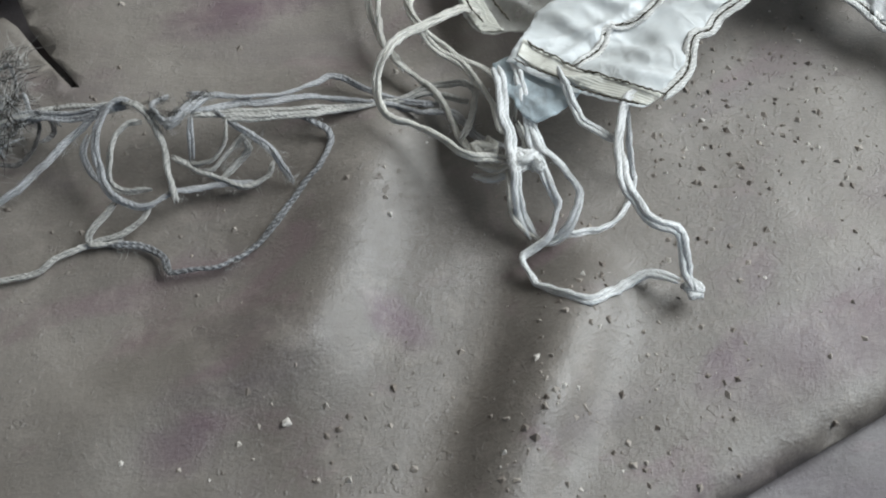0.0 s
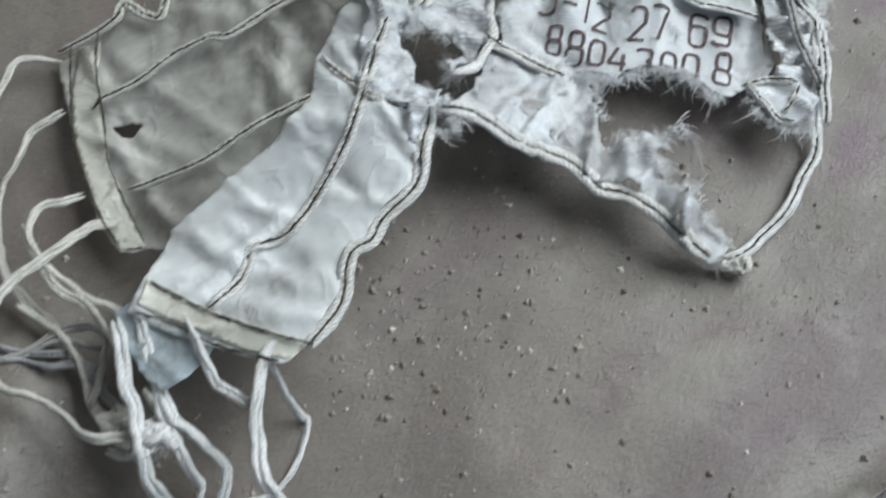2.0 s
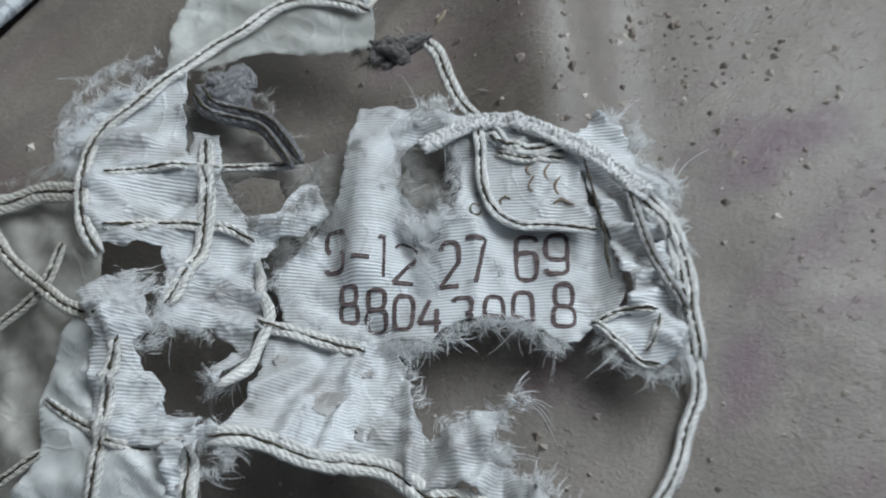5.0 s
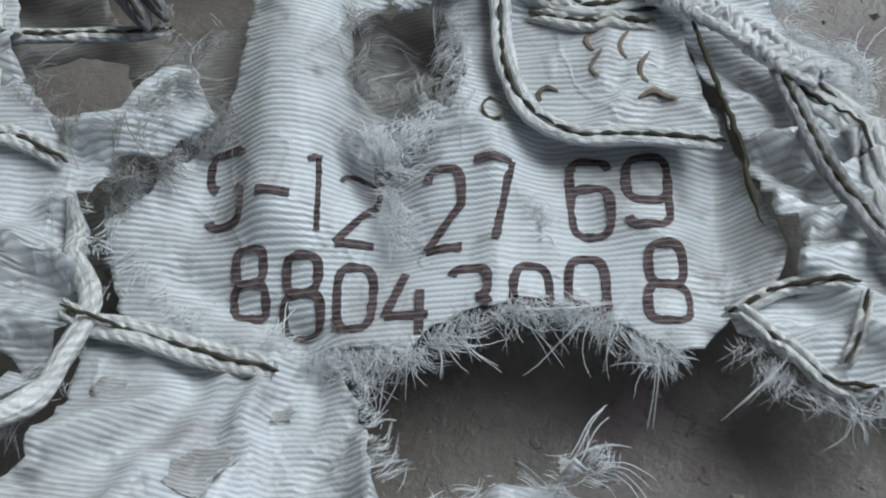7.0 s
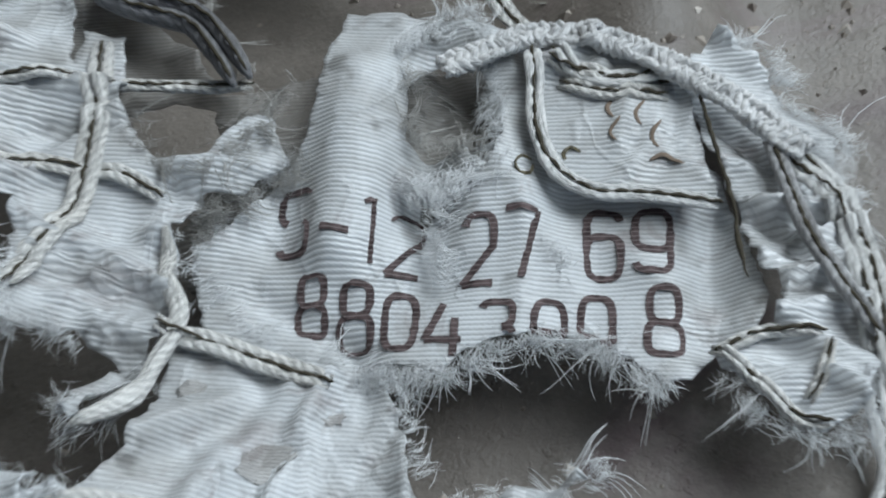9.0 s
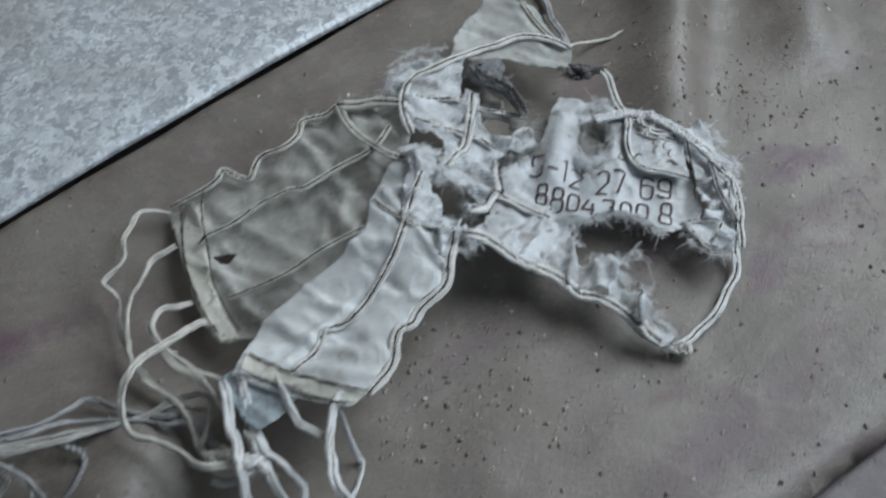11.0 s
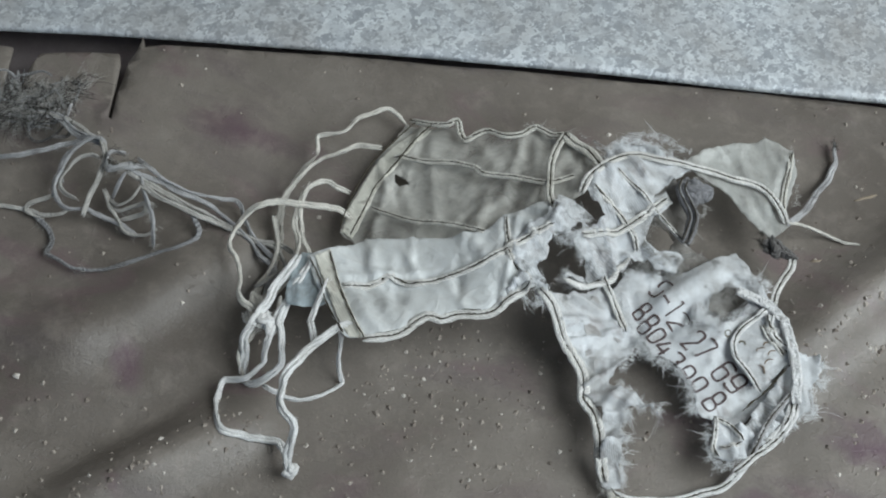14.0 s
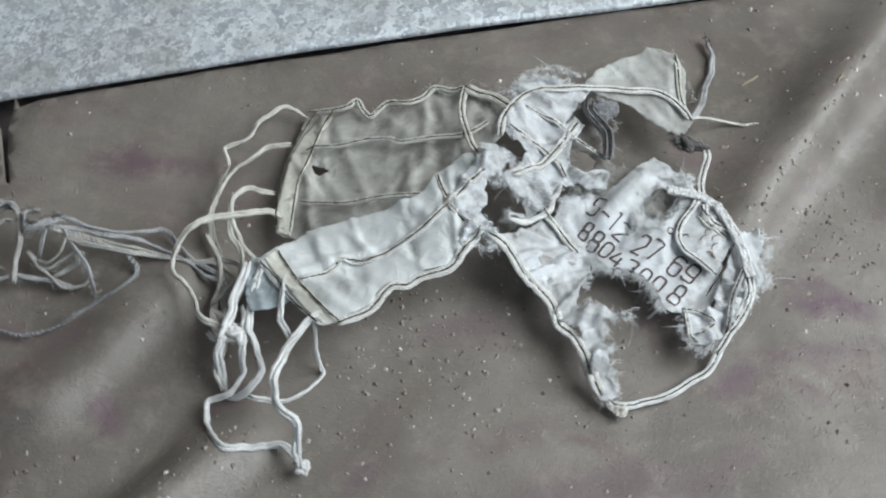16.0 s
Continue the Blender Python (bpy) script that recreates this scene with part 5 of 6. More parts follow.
# frayed edges: fine white fuzz, then thicker pulled threads
FRAYS = (
    ([(12.4, 85.7, 32.2), (18.4, 93.8, 32.1), (26.7, 97.1, 31.3), (39.9, 95.4, 28.5), (48.5, 94.8, 26.2)], (-0.2, 0.98, 0.0), FIBRE, 420, 9),
    ([(-2.7, 86.5, 30.4), (5.8, 83.3, 31.6), (15, 78.3, 33.4)], (0.02, 1.0, 0.0), GREY_FIBRE, 90, 6),
    ([(-28.4, 88, 24.9), (-25.7, 94.6, 25), (-18.5, 91.5, 26), (-9, 91.7, 29.3), (11.3, 88.3, 32)], (-0.27, 0.96, 0.0), GREY_FIBRE, 130, 5),
    ([(13.6, 78.8, 33.3), (17.2, 95.9, 32), (26, 103.1, 30.9), (36.6, 104.1, 28.9), (47.4, 104, 26.1)], (-0.15, 0.99, 0.0), FIBRE, 300, 8),
    ([(41.8, 60.2, 25.7), (43.1, 51.3, 25.1), (50.2, 48, 23.7), (56.9, 52, 22.8), (60.3, 44.3, 19.3), (52.3, 42.2, 20.1), (45.9, 43.6, 22.4)], (0.23, -0.97, 0.0), GREY_FIBRE, 300, 8),
    ([(39.2, 41.6, 21.7), (35.6, 30.4, 18), (26.3, 21.8, 21.1), (17.2, 17.3, 27.5)], (-1.0, 0.02, 0.0), FIBRE, 300, 8),
    ([(23, 31.4, 23.4), (18.9, 34.4, 28.4), (15.9, 37, 32.6), (20.3, 45.8, 28.9)], (-0.69, -0.73, 0.0), FIBRE, 220, 7),
    ([(10, 49.7, 35.5), (15.6, 43.7, 32.8), (12.7, 33.1, 34.9), (8.1, 31.9, 37.4)], (0.8, -0.59, 0.0), FIBRE, 240, 6),
    ([(6.5, 14.2, 31.8), (12.8, 9.8, 30), (12, 1.1, 30.4), (3.7, 2, 31.3)], (0.25, -0.97, 0.0), FIBRE, 200, 7),
    ([(6.7, 10.3, 31.5), (12.3, 4, 30.4), (14.4, 7.8, 29.7)], (0.1, -0.99, 0.0), FIBRE, 120, 5),
    ([(3.4, 41.3, 39.4), (11, 40.7, 37.1), (12.6, 49.5, 34.4), (11.7, 33.7, 36)], (0.97, 0.26, 0.0), FIBRE, 200, 7),
    ([(38.5, 37.5, 19.6), (43.1, 22.1, 15.7), (55.3, 10.6, 13.9), (56, 2.8, 14.4), (51.9, -7.1, 15.1)], (1.0, 0.02, 0.0), FIBRE, 260, 7),
    ([(50.8, -15.8, 14.3), (59.8, -15.7, 14.3), (73.4, -18.5, 13.8), (67.5, -19.5, 13.8), (60.9, -25.1, 13.3)], (0.96, -0.29, 0.0), FIBRE, 220, 7),
    ([(60.9, -25.1, 13.3), (64.5, -34.3, 12.2), (66.8, -44.2, 10.1), (71.2, -54.8, 7.4)], (1.0, 0.02, 0.0), FIBRE, 260, 7),
    ([(67, 5.4, 14.8), (70.6, 5, 14.8), (77.2, 2.5, 14.2), (82.1, -0.5, 13.4), (86.5, -7.2, 13.1), (87.9, -12.5, 13.2)], (-0.43, -0.9, 0.0), FIBRE, 420, 7),
    ([(55.3, 11.2, 13.9), (60.6, 7.2, 14.4), (63.5, 4.6, 14.7), (67.4, 4.7, 14.8)], (-0.13, -0.99, 0.0), FIBRE, 300, 7),
    ([(41.3, 38.8, 19.6), (46, 39.6, 18.2), (55.5, 42.5, 17.2), (62, 46, 18.2)], (-0.61, 0.79, 0.0), FIBRE, 160, 6),
    ([(74.2, 30.6, 17.1), (75.3, 27.1, 16.7), (79.2, 28.3, 16.6), (84, 28.3, 16.1)], (0.46, 0.89, 0.0), FIBRE, 460, 8),
    ([(73.9, 26.2, 16.6), (72.4, 21.8, 16.2), (70.6, 17.7, 15.9)], (0.46, -0.89, 0.0), FIBRE, 200, 4),
    ([(86.8, 13.3, 13.6), (87.1, 11.3, 13.4), (86, 10.2, 13.5)], (-0.99, -0.15, 0.0), FIBRE, 130, 2.8),
    ([(83.2, 49.9, 17), (77.9, 40.2, 17.3), (79.9, 36, 16.8), (84.4, 32.8, 16), (85.7, 28.6, 15.4)], (0.65, 0.76, 0.0), GREY_FIBRE, 200, 7),
    ([(98.3, 49.5, 15.3), (95.2, 41.9, 15.8), (89.6, 34.3, 16.5), (88.1, 28.3, 16.1)], (-1.0, 0.05, 0.0), FIBRE, 320, 7),
    ([(41, 36.4, 19.1), (50, 43.2, 21.3), (61, 51.6, 21.6), (70.2, 57.3, 20.2)], (-0.64, 0.77, 0.0), GREY_FIBRE, 260, 8),
    ([(128.1, 31.5, 13), (131.3, 24.2, 11.8), (128.4, 15.3, 10.9), (132.3, 7, 10.7), (129.7, 3.3, 10.8)], (0.97, 0.23, 0.0), FIBRE, 260, 8),
    ([(96.7, -14.7, 12.8), (98, -24, 13), (102, -29.2, 13), (106.7, -30, 13), (114.8, -24, 12.9)], (-0.33, -0.94, 0.0), FIBRE, 260, 7),
    ([(73.5, 130.6, 19.5), (89.9, 129.8, 18.7), (94.4, 115, 18.6), (97.4, 101.2, 18.4)], (0.76, 0.65, 0.0), GREY_FIBRE, 80, 4),
    ([(89.7, 80.6, 18.2), (90.4, 76.2, 17.9), (94.3, 74.5, 17.6), (99.1, 74.1, 17.5)], (-0.71, -0.7, 0.0), DARK_FIBRE, 260, 4),
    ([(52, 91, 27.8), (57.5, 90, 26.4), (61.1, 81.9, 25.5), (60, 64.9, 25.6), (59.7, 55.9, 25.2)], (0.91, 0.42, 0.0), GREY_FIBRE, 200, 5),
    ([(124.1, 11.8, 11.4), (127.3, 9.2, 11.2), (129.8, 6.5, 11.2)], (0.97, -0.26, 0.0), FIBRE, 120, 7),
    ([(62.9, -54.2, 8.6), (64.4, -57.6, 8.1), (70.5, -59.1, 7.8)], (-0.49, -0.87, 0.0), GREY_FIBRE, 90, 4),
    ([(84.2, 54.1, 18.4), (90.9, 55, 17.1), (97.1, 55.9, 16.3), (96.7, 48.6, 16)], (0.37, 0.93, 0.0), FIBRE, 240, 8),
    ([(125.4, 11, 12.3), (127.9, 6.5, 12.2), (126.1, -0.6, 12.4), (123.9, -8.2, 13)], (0.93, -0.37, 0.0), FIBRE, 200, 6),
    ([(107, 150.8, 5), (104.7, 155.1, 5.2), (104, 158, 5.3)], (-0.02, 1.0, 0.0), DARK_FIBRE, 60, 4),
    ([(122, 101.4, 3.4), (128.7, 101.1, 3.3), (131.4, 100.3, 3.2)], (0.99, -0.16, 0.0), DARK_FIBRE, 60, 4),
    ([(-10, 89.2, 30.8), (-3, 86.1, 31.9), (6.8, 81.4, 33.6), (14, 74.4, 36.6)], (0.1, -0.99, 0.0), GREY_FIBRE, 120, 5),
    ([(-99.7, -49.1, 25.7), (-93.6, -54.3, 26.2), (-86.9, -51.2, 26.7)], (-0.53, -0.85, 0.0), GREY_FIBRE, 70, 5),
)
for pts, way, mat, count, ln in FRAYS:
    tagged(fray("fibre_fringe", canopy, pts, way, mat, int(count * 1.9), ln / 1000 * 0.58, 0.0012, 0.0, "", 0.000045, 14), kind="stuff")
    tagged(fray("thread_fringe", canopy, pts, way, mat, count // 8, ln / 1000 * 1.1, 0.0005, 0.0, "", 0.00008, 4), kind="stuff")

# ---------------------------------------------------------------- the bundle of cords beside it
bundle = new("cord_bundle")
tagged(bundle, "tangled bundle of soiled grey-white cords on the sheet", "cord bundle")
for pts, r, mat in (
    ([(-107.8, -30, 12), (-103.2, -23.9, 14), (-98.7, -15.7, 14), (-100.5, -8, 12), (-107, -3.7, 8), (-122.8, -3.7, 6), (-134.6, -4, 6), (-150.2, -5, 10), (-167.1, -6.6, 16), (-181.3, -4.9, 18)], 0.00136, CREAM_CORD),
    ([(-95.4, -39.7, 16), (-101.9, -31, 12), (-106.8, -15.9, 8), (-116.8, -10.3, 6), (-130.4, -2.7, 5), (-148.3, 2.8, 8), (-163.5, 2.1, 12), (-182, 1.2, 17), (-196.4, 2.2, 18)], 0.00144, GREY_CORD),
    ([(-107.3, -11.3, 6), (-123, -4.4, 6), (-130.9, 2.3, 6), (-140.4, 11.3, 6), (-148.9, 8.4, 8), (-159.2, 4.5, 12), (-173.9, 4, 17), (-189.6, 8.5, 18)], 0.00119, GREY_CORD),
    ([(-100.4, -14.2, 9), (-111.4, -5.3, 7), (-125.1, -4.7, 5), (-141.7, -1.4, 6), (-157, -1.8, 10), (-173.6, -2.1, 15), (-189.7, -0.9, 18)], 0.00144, CREAM_CORD),
    ([(-204.8, 5.8, 18), (-210, 10.4, 20), (-216.1, 8.2, 19), (-221.2, -0.7, 16), (-222.1, -9.6, 13), (-219.6, -19, 11), (-211.9, -24.3, 9), (-202.6, -21.9, 8), (-188.2, -21.3, 6), (-173.8, -23, 5)], 0.00153, GREY_CORD),
    ([(-210.2, 9.3, 20), (-206.1, 6.9, 20), (-202.8, 1.1, 18.8), (-200.7, -9.2, 16.4), (-201.1, -17.8, 12.8), (-201.3, -26, 8)], 0.00153, CREAM_CORD),
    ([(-205.7, 1.4, 18), (-210.2, 1.5, 18), (-215.7, -2.8, 16.7), (-218.6, -9.1, 14), (-219.7, -14.7, 11.3), (-216.9, -17.5, 9.3), (-207.5, -18.9, 8)], 0.00144, CREAM_CORD),
    ([(-190.5, -0.7, 18), (-191.4, -6.7, 14), (-192.8, -11.8, 9)], 0.00119, GREY_CORD),
    ([(-179.5, -5, 18), (-181.4, -10.9, 15.7), (-186, -15.2, 12.5), (-191.7, -13.9, 9.2), (-195.7, -9.6, 7)], 0.00128, CREAM_CORD),
    ([(-171.7, -8.6, 12), (-175.4, -8.7, 12), (-182.2, -13.3, 10), (-187.7, -15.9, 7.7), (-193.8, -13.6, 7)], 0.00128, CREAM_CORD),
    ([(-199.8, -8.9, 10), (-192.3, -16.1, 8.4), (-184.3, -21.2, 6.8), (-177.7, -24.1, 5.6), (-170.7, -21.6, 5), (-167.2, -16.4, 5)], 0.00153, CREAM_CORD),
    ([(-182.3, -0.7, 18), (-173.6, -10.2, 15), (-167.9, -16.6, 12), (-165.7, -21.8, 8.7), (-163.3, -26, 5)], 0.00136, GREY_CORD),
    ([(-185.9, -19, 5), (-179.3, -15.5, 7), (-174.6, -12.5, 10), (-175.7, -9.7, 12)], 0.00136, CREAM_CORD),
    ([(-157.3, -2.9, 10), (-151.6, -6.3, 8.5), (-147.4, -12.2, 6.5), (-152.8, -21.4, 4.5), (-160, -27.4, 3), (-169.6, -35.9, 3), (-178.9, -44.2, 3), (-190.9, -49.3, 3), (-201.5, -48.3, 3), (-208.4, -47.2, 3), (-209.8, -40.6, 3), (-216.5, -33.9, 3), (-229.2, -29.6, 3)], 0.00128, SOOT_CORD),
    ([(-219.7, -31.3, 3), (-229.2, -30.5, 3.7), (-229.7, -27.4, 5), (-224.7, -23.5, 6.7), (-218.4, -20.2, 9)], 0.00128, CREAM_CORD),
    ([(-208.2, -22.5, 8), (-212, -26.9, 6.3), (-220, -30, 4.7), (-229.2, -30.3, 3.5), (-241.2, -32.5, 3), (-250.4, -35.7, 3), (-269.1, -32.8, 3)], 0.00110, CREAM_CORD),
    ([(-262.6, -10.7, 4), (-250.6, -8, 8), (-240.4, -2.2, 10), (-227.8, 6.4, 12), (-218.2, 10, 16), (-208.1, 7.9, 18)], 0.00136, GREY_CORD),
    ([(-222.4, 6, 12), (-225.5, 0.3, 10), (-224.5, -7.7, 8), (-221.1, -11.8, 6)], 0.00128, GREY_CORD),
    ([(-195.1, 8.1, 19), (-200.9, 5.1, 20.5), (-198.7, -3.3, 21.5), (-192.9, -1.5, 21.5), (-187.5, 3.9, 20)], 0.00144, GREY_CORD),
    ([(-182.9, 4.6, 19), (-191, -0.5, 21), (-197.4, -4.8, 20), (-200.1, 2.1, 18)], 0.00144, GREY_CORD),
    ([(-293.7, 14.1, 6), (-273.7, 14.9, 8), (-257.5, 16.1, 10), (-242.5, 18.8, 12), (-226.7, 15.2, 15), (-210.3, 10.3, 18)], 0.00119, CREAM_CORD),
    ([(-292.4, 12.2, 6), (-272, 12.5, 8), (-256.3, 14.3, 10), (-242.9, 19.4, 12), (-225.2, 12.9, 15), (-210.3, 10.3, 18)], 0.00128, GREY_CORD),
    ([(-294.8, 15.6, 6), (-270.4, 10.1, 8), (-258.5, 17.6, 10), (-241.9, 17.9, 12), (-223.7, 10.5, 15), (-210.3, 10.3, 18)], 0.00119, GREY_CORD),
):
    cord("cord", bundle, pts, r, DUSTY_CORD if mat is CREAM_CORD else mat)

starts = []
for _ in range(190):
    a, q = random.uniform(0, 1), random.uniform(-1, 1)
    starts.append((Vector((-0.275 + 0.035 * a, 0.012 + 0.02 * a + 0.014 * q, 0.008 + 0.006 * random.random())), (random.uniform(-1, 1), random.uniform(-1, 1), 0.2), 0.003, 6))
tagged(hairs("fibre_tangle", bundle, starts, GREY_FIBRE, 0.010, 0.00008, 0.1, "grey frayed cord fibres"), kind="stuff")
tagged(hairs("scorched_tangle", bundle, starts[::2], DARK_FIBRE, 0.009, 0.00016, 0.1, "blackened frayed fibres"), kind="stuff")
for k in range(22):
    a = random.uniform(0, 6.28)
    cx, cy = -0.262 + random.uniform(-0.022, 0.02), 0.024 + random.uniform(-0.012, 0.012)
    pts = [((cx + 0.012 * math.cos(a + 0.7 * i) * (1 - 0.08 * i)) * 1000, (cy + 0.008 * math.sin(a + 0.9 * i)) * 1000, 4 + random.uniform(0, 9)) for i in range(6)]
    cord("loose_strand", bundle, pts, random.uniform(0.0005, 0.0011), random.choice((SOOT_CORD, BLACK_CORD, GREY_CORD)))
for pts in ([(-195.1, 8.1, 19), (-200.9, 5.1, 20.5), (-198.7, -3.3, 21.5), (-192.9, -1.5, 21.5), (-187.5, 3.9, 20)], [(-182.9, 4.6, 19), (-191, -0.5, 21), (-197.4, -4.8, 20), (-200.1, 2.1, 18)], [(-95.4, -39.7, 16), (-101.9, -31, 12), (-106.8, -15.9, 8), (-116.8, -10.3, 6), (-130.4, -2.7, 5), (-148.3, 2.8, 8), (-163.5, 2.1, 12), (-182, 1.2, 17), (-196.4, 2.2, 18)], [(-157.3, -2.9, 10), (-151.6, -6.3, 8.5), (-147.4, -12.2, 6.5), (-152.8, -21.4, 4.5), (-160, -27.4, 3), (-169.6, -35.9, 3), (-178.9, -44.2, 3), (-190.9, -49.3, 3), (-201.5, -48.3, 3), (-208.4, -47.2, 3), (-209.8, -40.6, 3), (-216.5, -33.9, 3), (-229.2, -29.6, 3)], [(-262.6, -10.7, 4), (-250.6, -8, 8), (-240.4, -2.2, 10), (-227.8, 6.4, 12), (-218.2, 10, 16), (-208.1, 7.9, 18)], [(-204.8, 5.8, 18), (-210, 10.4, 20), (-216.1, 8.2, 19), (-221.2, -0.7, 16), (-222.1, -9.6, 13), (-219.6, -19, 11), (-211.9, -24.3, 9), (-202.6, -21.9, 8), (-188.2, -21.3, 6), (-173.8, -23, 5)], [(-171.7, -8.6, 12), (-175.4, -8.7, 12), (-182.2, -13.3, 10), (-187.7, -15.9, 7.7), (-193.8, -13.6, 7)], [(-182.3, -0.7, 18), (-173.6, -10.2, 15), (-167.9, -16.6, 12), (-165.7, -21.8, 8.7), (-163.3, -26, 5)]):
    tagged(fray("fibre_fringe", bundle, pts, (0.2, -0.4, 0), GREY_FIBRE, 150, 0.004, 0.0012, 0.0, "", 0.00005, 6), kind="stuff")
for pts in ([(-195.1, 8.1, 19), (-200.9, 5.1, 20.5), (-198.7, -3.3, 21.5), (-192.9, -1.5, 21.5), (-187.5, 3.9, 20)], [(-182.9, 4.6, 19), (-191, -0.5, 21), (-197.4, -4.8, 20), (-200.1, 2.1, 18)], [(-292.4, 12.2, 6), (-272, 12.5, 8), (-256.3, 14.3, 10), (-242.9, 19.4, 12), (-225.2, 12.9, 15), (-210.3, 10.3, 18)]):
    tagged(fray("scorched_fringe", bundle, pts, (-0.3, 0.4, 0), DARK_FIBRE, 90, 0.006, 0.0014, 0.0, "", 0.00010, 5), kind="stuff")

# ---------------------------------------------------------------- grit and straw on the sheet


def pebble_mesh(seed):
    bm = bmesh.new()
    bmesh.ops.create_icosphere(bm, subdivisions=1, radius=1.0)
    for v in bm.verts:
        v.co *= 0.75 + 0.5 * noise.noise(v.co * 1.3 + Vector((seed, 0, 0)))
        v.co.z *= 0.7
    me = bpy.data.meshes.new("pebble")
    bm.to_mesh(me)
    bm.free()
    me.materials.append(STONE)
    return me


SHAPES = [pebble_mesh(3.7 * k) for k in range(5)]
for k, (x, y, r) in enumerate(((-185, -106, 2.2), (-175, -113, 1.6), (-171, -112, 1.7), (-158, -127, 1.8), (-153, -129, 2.0), (-193, -77, 1.2), (-234, -105, 1.4), (-254, -43, 1.0),
                               (-21, -131, 1.5), (-29, -100, 1.2), (-28, -151, 1.5), (-53, -78, 1.5), (-40, -39, 1.3), (179, 137, 1.9), (131, -58, 1.1), (-51, -80, 1.4), (16, -82, 0.9),
                               (93, -79, 1.2), (-1, 2, 1.5), (136, -54, 1.5), (112, -87, 1.5), (117, -103, 1.4), (100, -56, 1.3), (140, -34, 1.1), (129, 88, 1.8), (144, 121, 1.4), (114, 88, 1.3))):
    x, y, r = x / 1000, y / 1000, r / 1000
    ob = new("pebble", SHAPES[k % 5])
    ob.matrix_world = Matrix.Translation((x, y, ground(x, y) + 0.45 * r)) @ Euler((0, 0, k * 1.7)).to_matrix().to_4x4() @ Matrix.Diagonal((r, r * 0.85, r, 1))
    tagged(ob, "small pale stone chip on the dusty sheet", "pebble", "pebbles on the sheet")


def grit():
    """Loose sand grains and crumbs, thicker in a few patches."""
    rnd = random.Random(5)
    patches = [(-0.028, -0.020, 0.022, 260), (0.147, 0.125, 0.022, 240), (-0.181, -0.125, 0.018, 170), (-0.090, -0.108, 0.02, 260), (-0.108, -0.134, 0.018, 240), (0.152, 0.042, 0.024, 480),
               (0.172, 0.05, 0.03, 420), (0.007, -0.030, 0.030, 700), (-0.02, -0.045, 0.02, 300), (0.150, 0.050, 0.012, 260), (-0.05, -0.08, 0.03, 160), (0.07, -0.03, 0.04, 160), (0.0, -0.05, 0.03, 200), (0.09, -0.08, 0.04, 160), (0.21, 0.14, 0.03, 120)]
    spots = [(rnd.gauss(a, s), rnd.gauss(b_, s)) for a, b_, s, n in patches for _ in range(n)]
    spots += [(rnd.uniform(-0.32, 0.27), rnd.uniform(-0.17, 0.22)) for _ in range(3600)]
    verts, faces = [], []
    for x, y in spots:
        if not near_edge(x) + 0.004 < y < far_edge(x) - 0.004 or (x < -0.225 and y > 0.03):
            continue
        r = min(0.0018, 0.00042 * math.exp(abs(rnd.gauss(0, 0.66))))
        z, k, a = ground(x, y), len(verts), rnd.uniform(0, 6.28)
        for i in range(4):
            q = a + i * math.pi / 2 + rnd.uniform(-0.3, 0.3)
            verts.append((x + r * math.cos(q) * rnd.uniform(0.7, 1.2), y + r * math.sin(q) * rnd.uniform(0.7, 1.2), z + r * rnd.uniform(0, 0.4)))
        verts.append((x + r * rnd.uniform(-0.3, 0.3), y + r * rnd.uniform(-0.3, 0.3), z + r * rnd.uniform(0.8, 1.3)))
        verts.append((x, y, z - 0.5 * r))
        for i in range(4):
            faces.append((k + i, k + (i + 1) % 4, k + 4))
            faces.append((k + (i + 1) % 4, k + i, k + 5))
    me = bpy.data.meshes.new("grit")
    me.from_pydata(verts, [], faces)
    me.materials.append(STONE)
    tagged(new("grit", me), "fine sand and grit scattered on the sheet", "grit", kind="stuff")


grit()


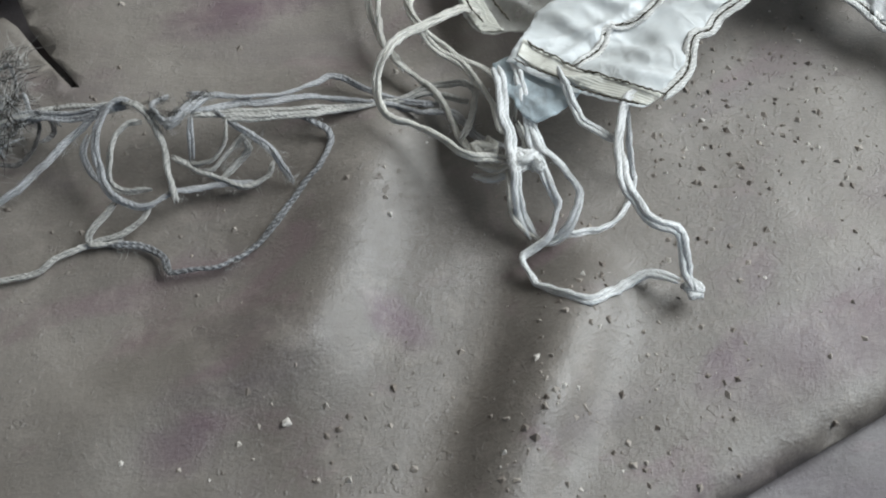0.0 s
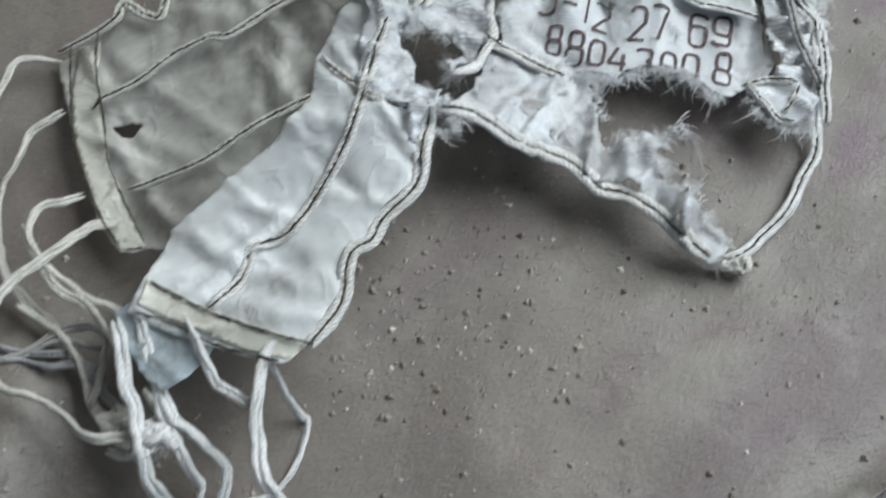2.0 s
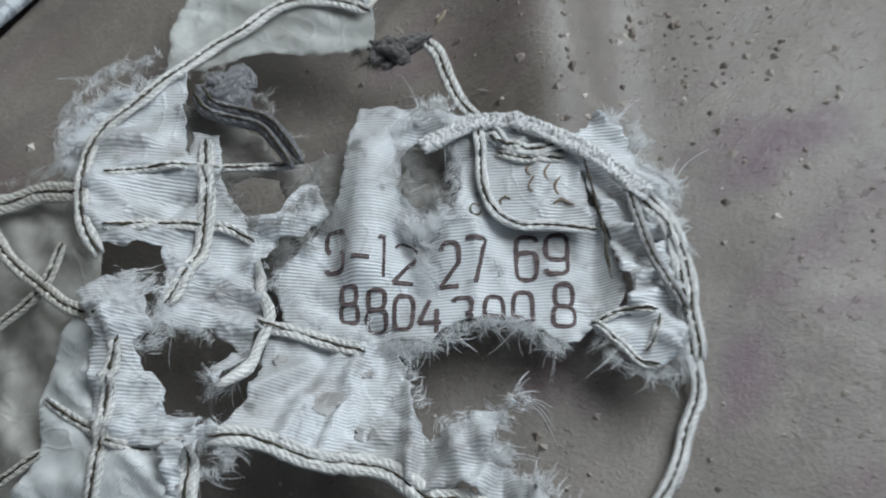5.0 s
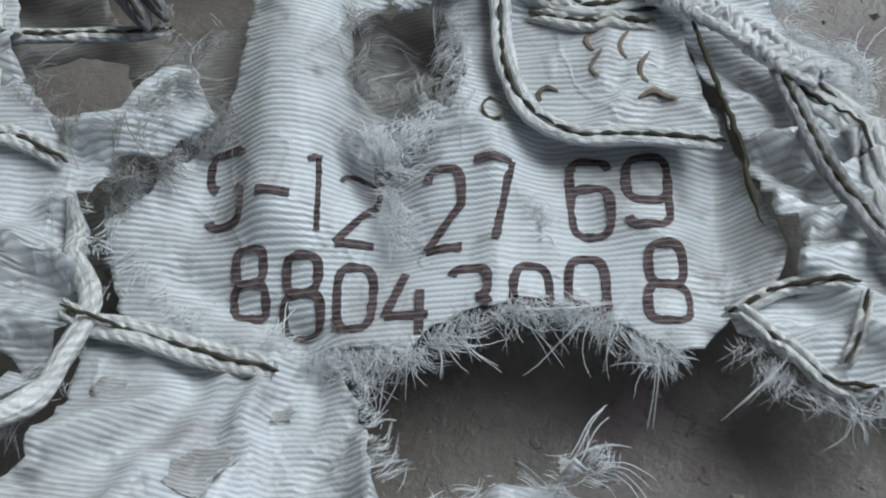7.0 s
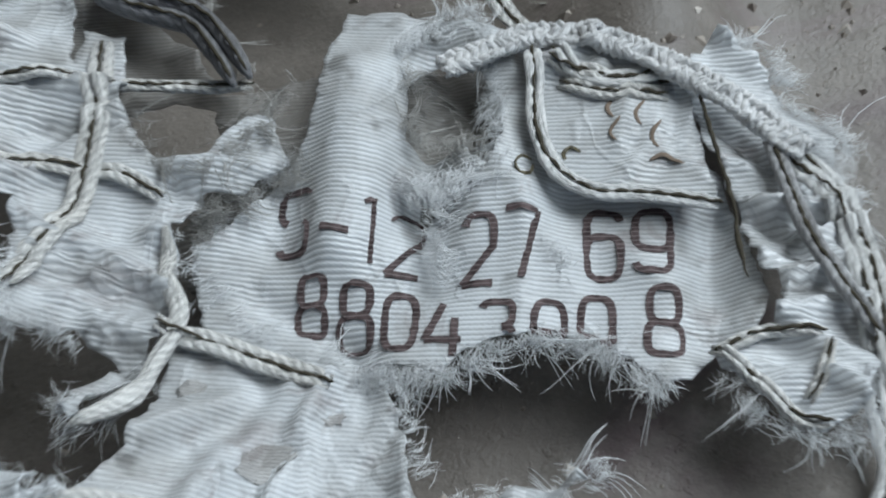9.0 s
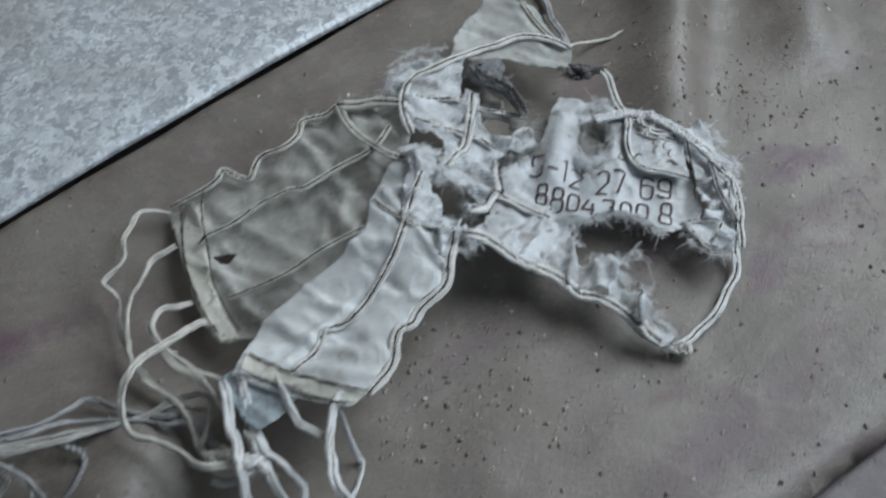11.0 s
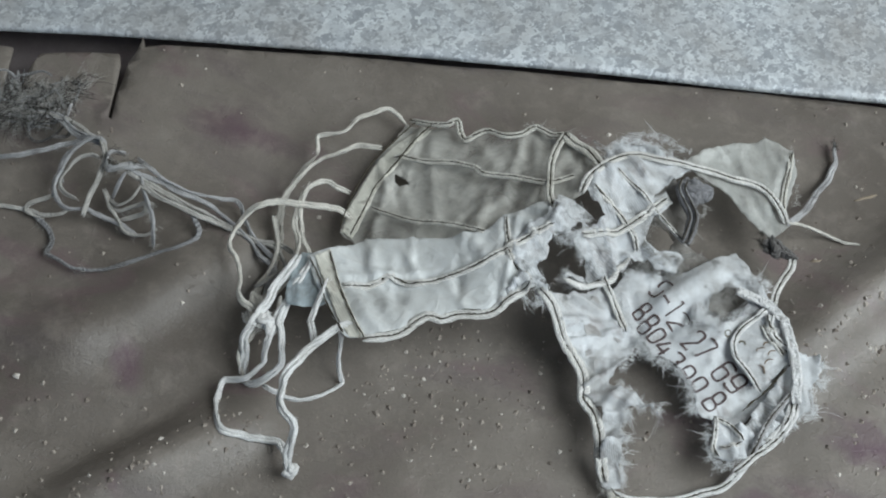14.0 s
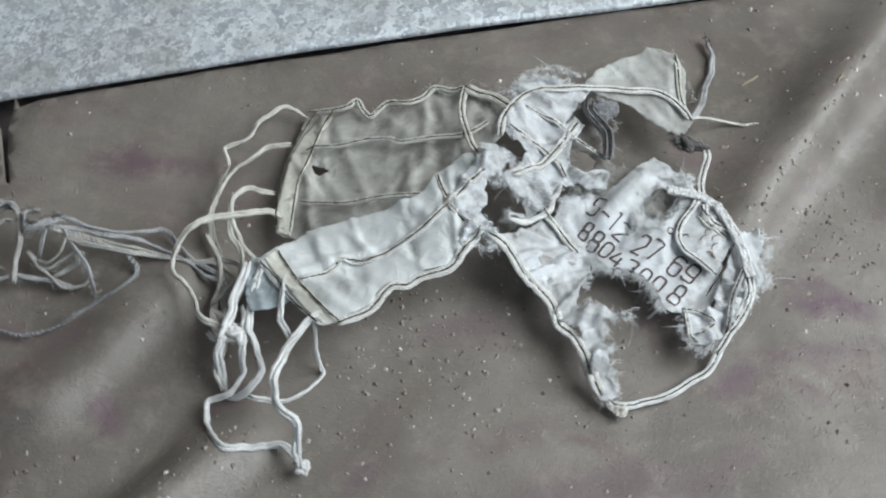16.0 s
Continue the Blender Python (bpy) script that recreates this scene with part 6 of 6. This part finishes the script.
def straw(x0, y0, x1, y1, r):
    path = []
    for k in range(7):
        x, y = (x0 + (x1 - x0) * k / 6) / 1000, (y0 + (y1 - y0) * k / 6) / 1000
        path.append(Vector((x + 0.0003 * math.sin(k * 2), y, ground(x, y) + r * 0.8)))
    bm = bmesh.new()
    sweep(bm, path, r, r * 0.7, 6, 0.3)
    tagged(part("straw", bm, TWIG), "dry pale straw bit on the sheet", "straw", "straw bits")


straw(122, 129, 131, 136, 0.0009)
straw(112, 86, 117, 88, 0.0008)
straw(165, 118, 168, 124, 0.0007)


# ---------------------------------------------------------------- unseen room, added round it to bound the light
def plaster(name, colour):
    m, nt, b = material(name, colour, 0.9)
    co = coords(nt)
    nt.links.new(ramp(nt, noise_tex(nt, co, 4, 6, 0.6), [(0.3, tuple(0.8 * c for c in colour)), (0.7, colour)]), b.inputs["Base Color"])
    nt.links.new(bump(nt, noise_tex(nt, co, 60, 4), 0.3, 0.003), b.inputs["Normal"])
    return m


PLASTER = plaster("grey_plaster", (0.42, 0.40, 0.37))


def box(name, x0, y0, z0, x1, y1, z1, mat, label, category="wall"):
    bm = bmesh.new()
    bmesh.ops.create_cube(bm, size=1.0)
    for v in bm.verts:
        v.co = ((x0 + x1) / 2 + v.co.x * (x1 - x0), (y0 + y1) / 2 + v.co.y * (y1 - y0), (z0 + z1) / 2 + v.co.z * (z1 - z0))
    return tagged(part(name, bm, mat, None, "", False), label, category, kind="structure")


# Unseen walls and ceiling shape the light; the east opening holds the added lamp.
LOW, TOP = -0.9, 1.9
box("added_wall_north", -1.4, 1.10, LOW, 1.02, 1.25, TOP, PLASTER, "unseen grey plastered wall, added to bound the light")
box("added_wall_west", -1.55, -1.6, LOW, -1.4, 1.25, TOP, PLASTER, "unseen grey plastered wall, added to bound the light")
box("added_wall_east_far", 1.02, 0.64, LOW, 1.17, 1.25, TOP, PLASTER, "unseen grey plastered wall, added to bound the light")
box("added_wall_east_near", 1.02, -1.6, LOW, 1.17, -0.56, TOP, PLASTER, "unseen grey plastered wall, added to bound the light")
box("added_wall_east_low", 1.02, -0.56, LOW, 1.17, 0.64, 0.55, PLASTER, "unseen grey plastered wall, added below the lamp's opening")
box("added_wall_east_high", 1.02, -0.56, 1.55, 1.17, 0.64, TOP, PLASTER, "unseen grey plastered wall, added above the lamp's opening")
box("ceiling", -1.55, -1.6, TOP, 1.17, 1.25, TOP + 0.12, PLASTER, "unseen grey ceiling, added to bound the light", "ceiling")
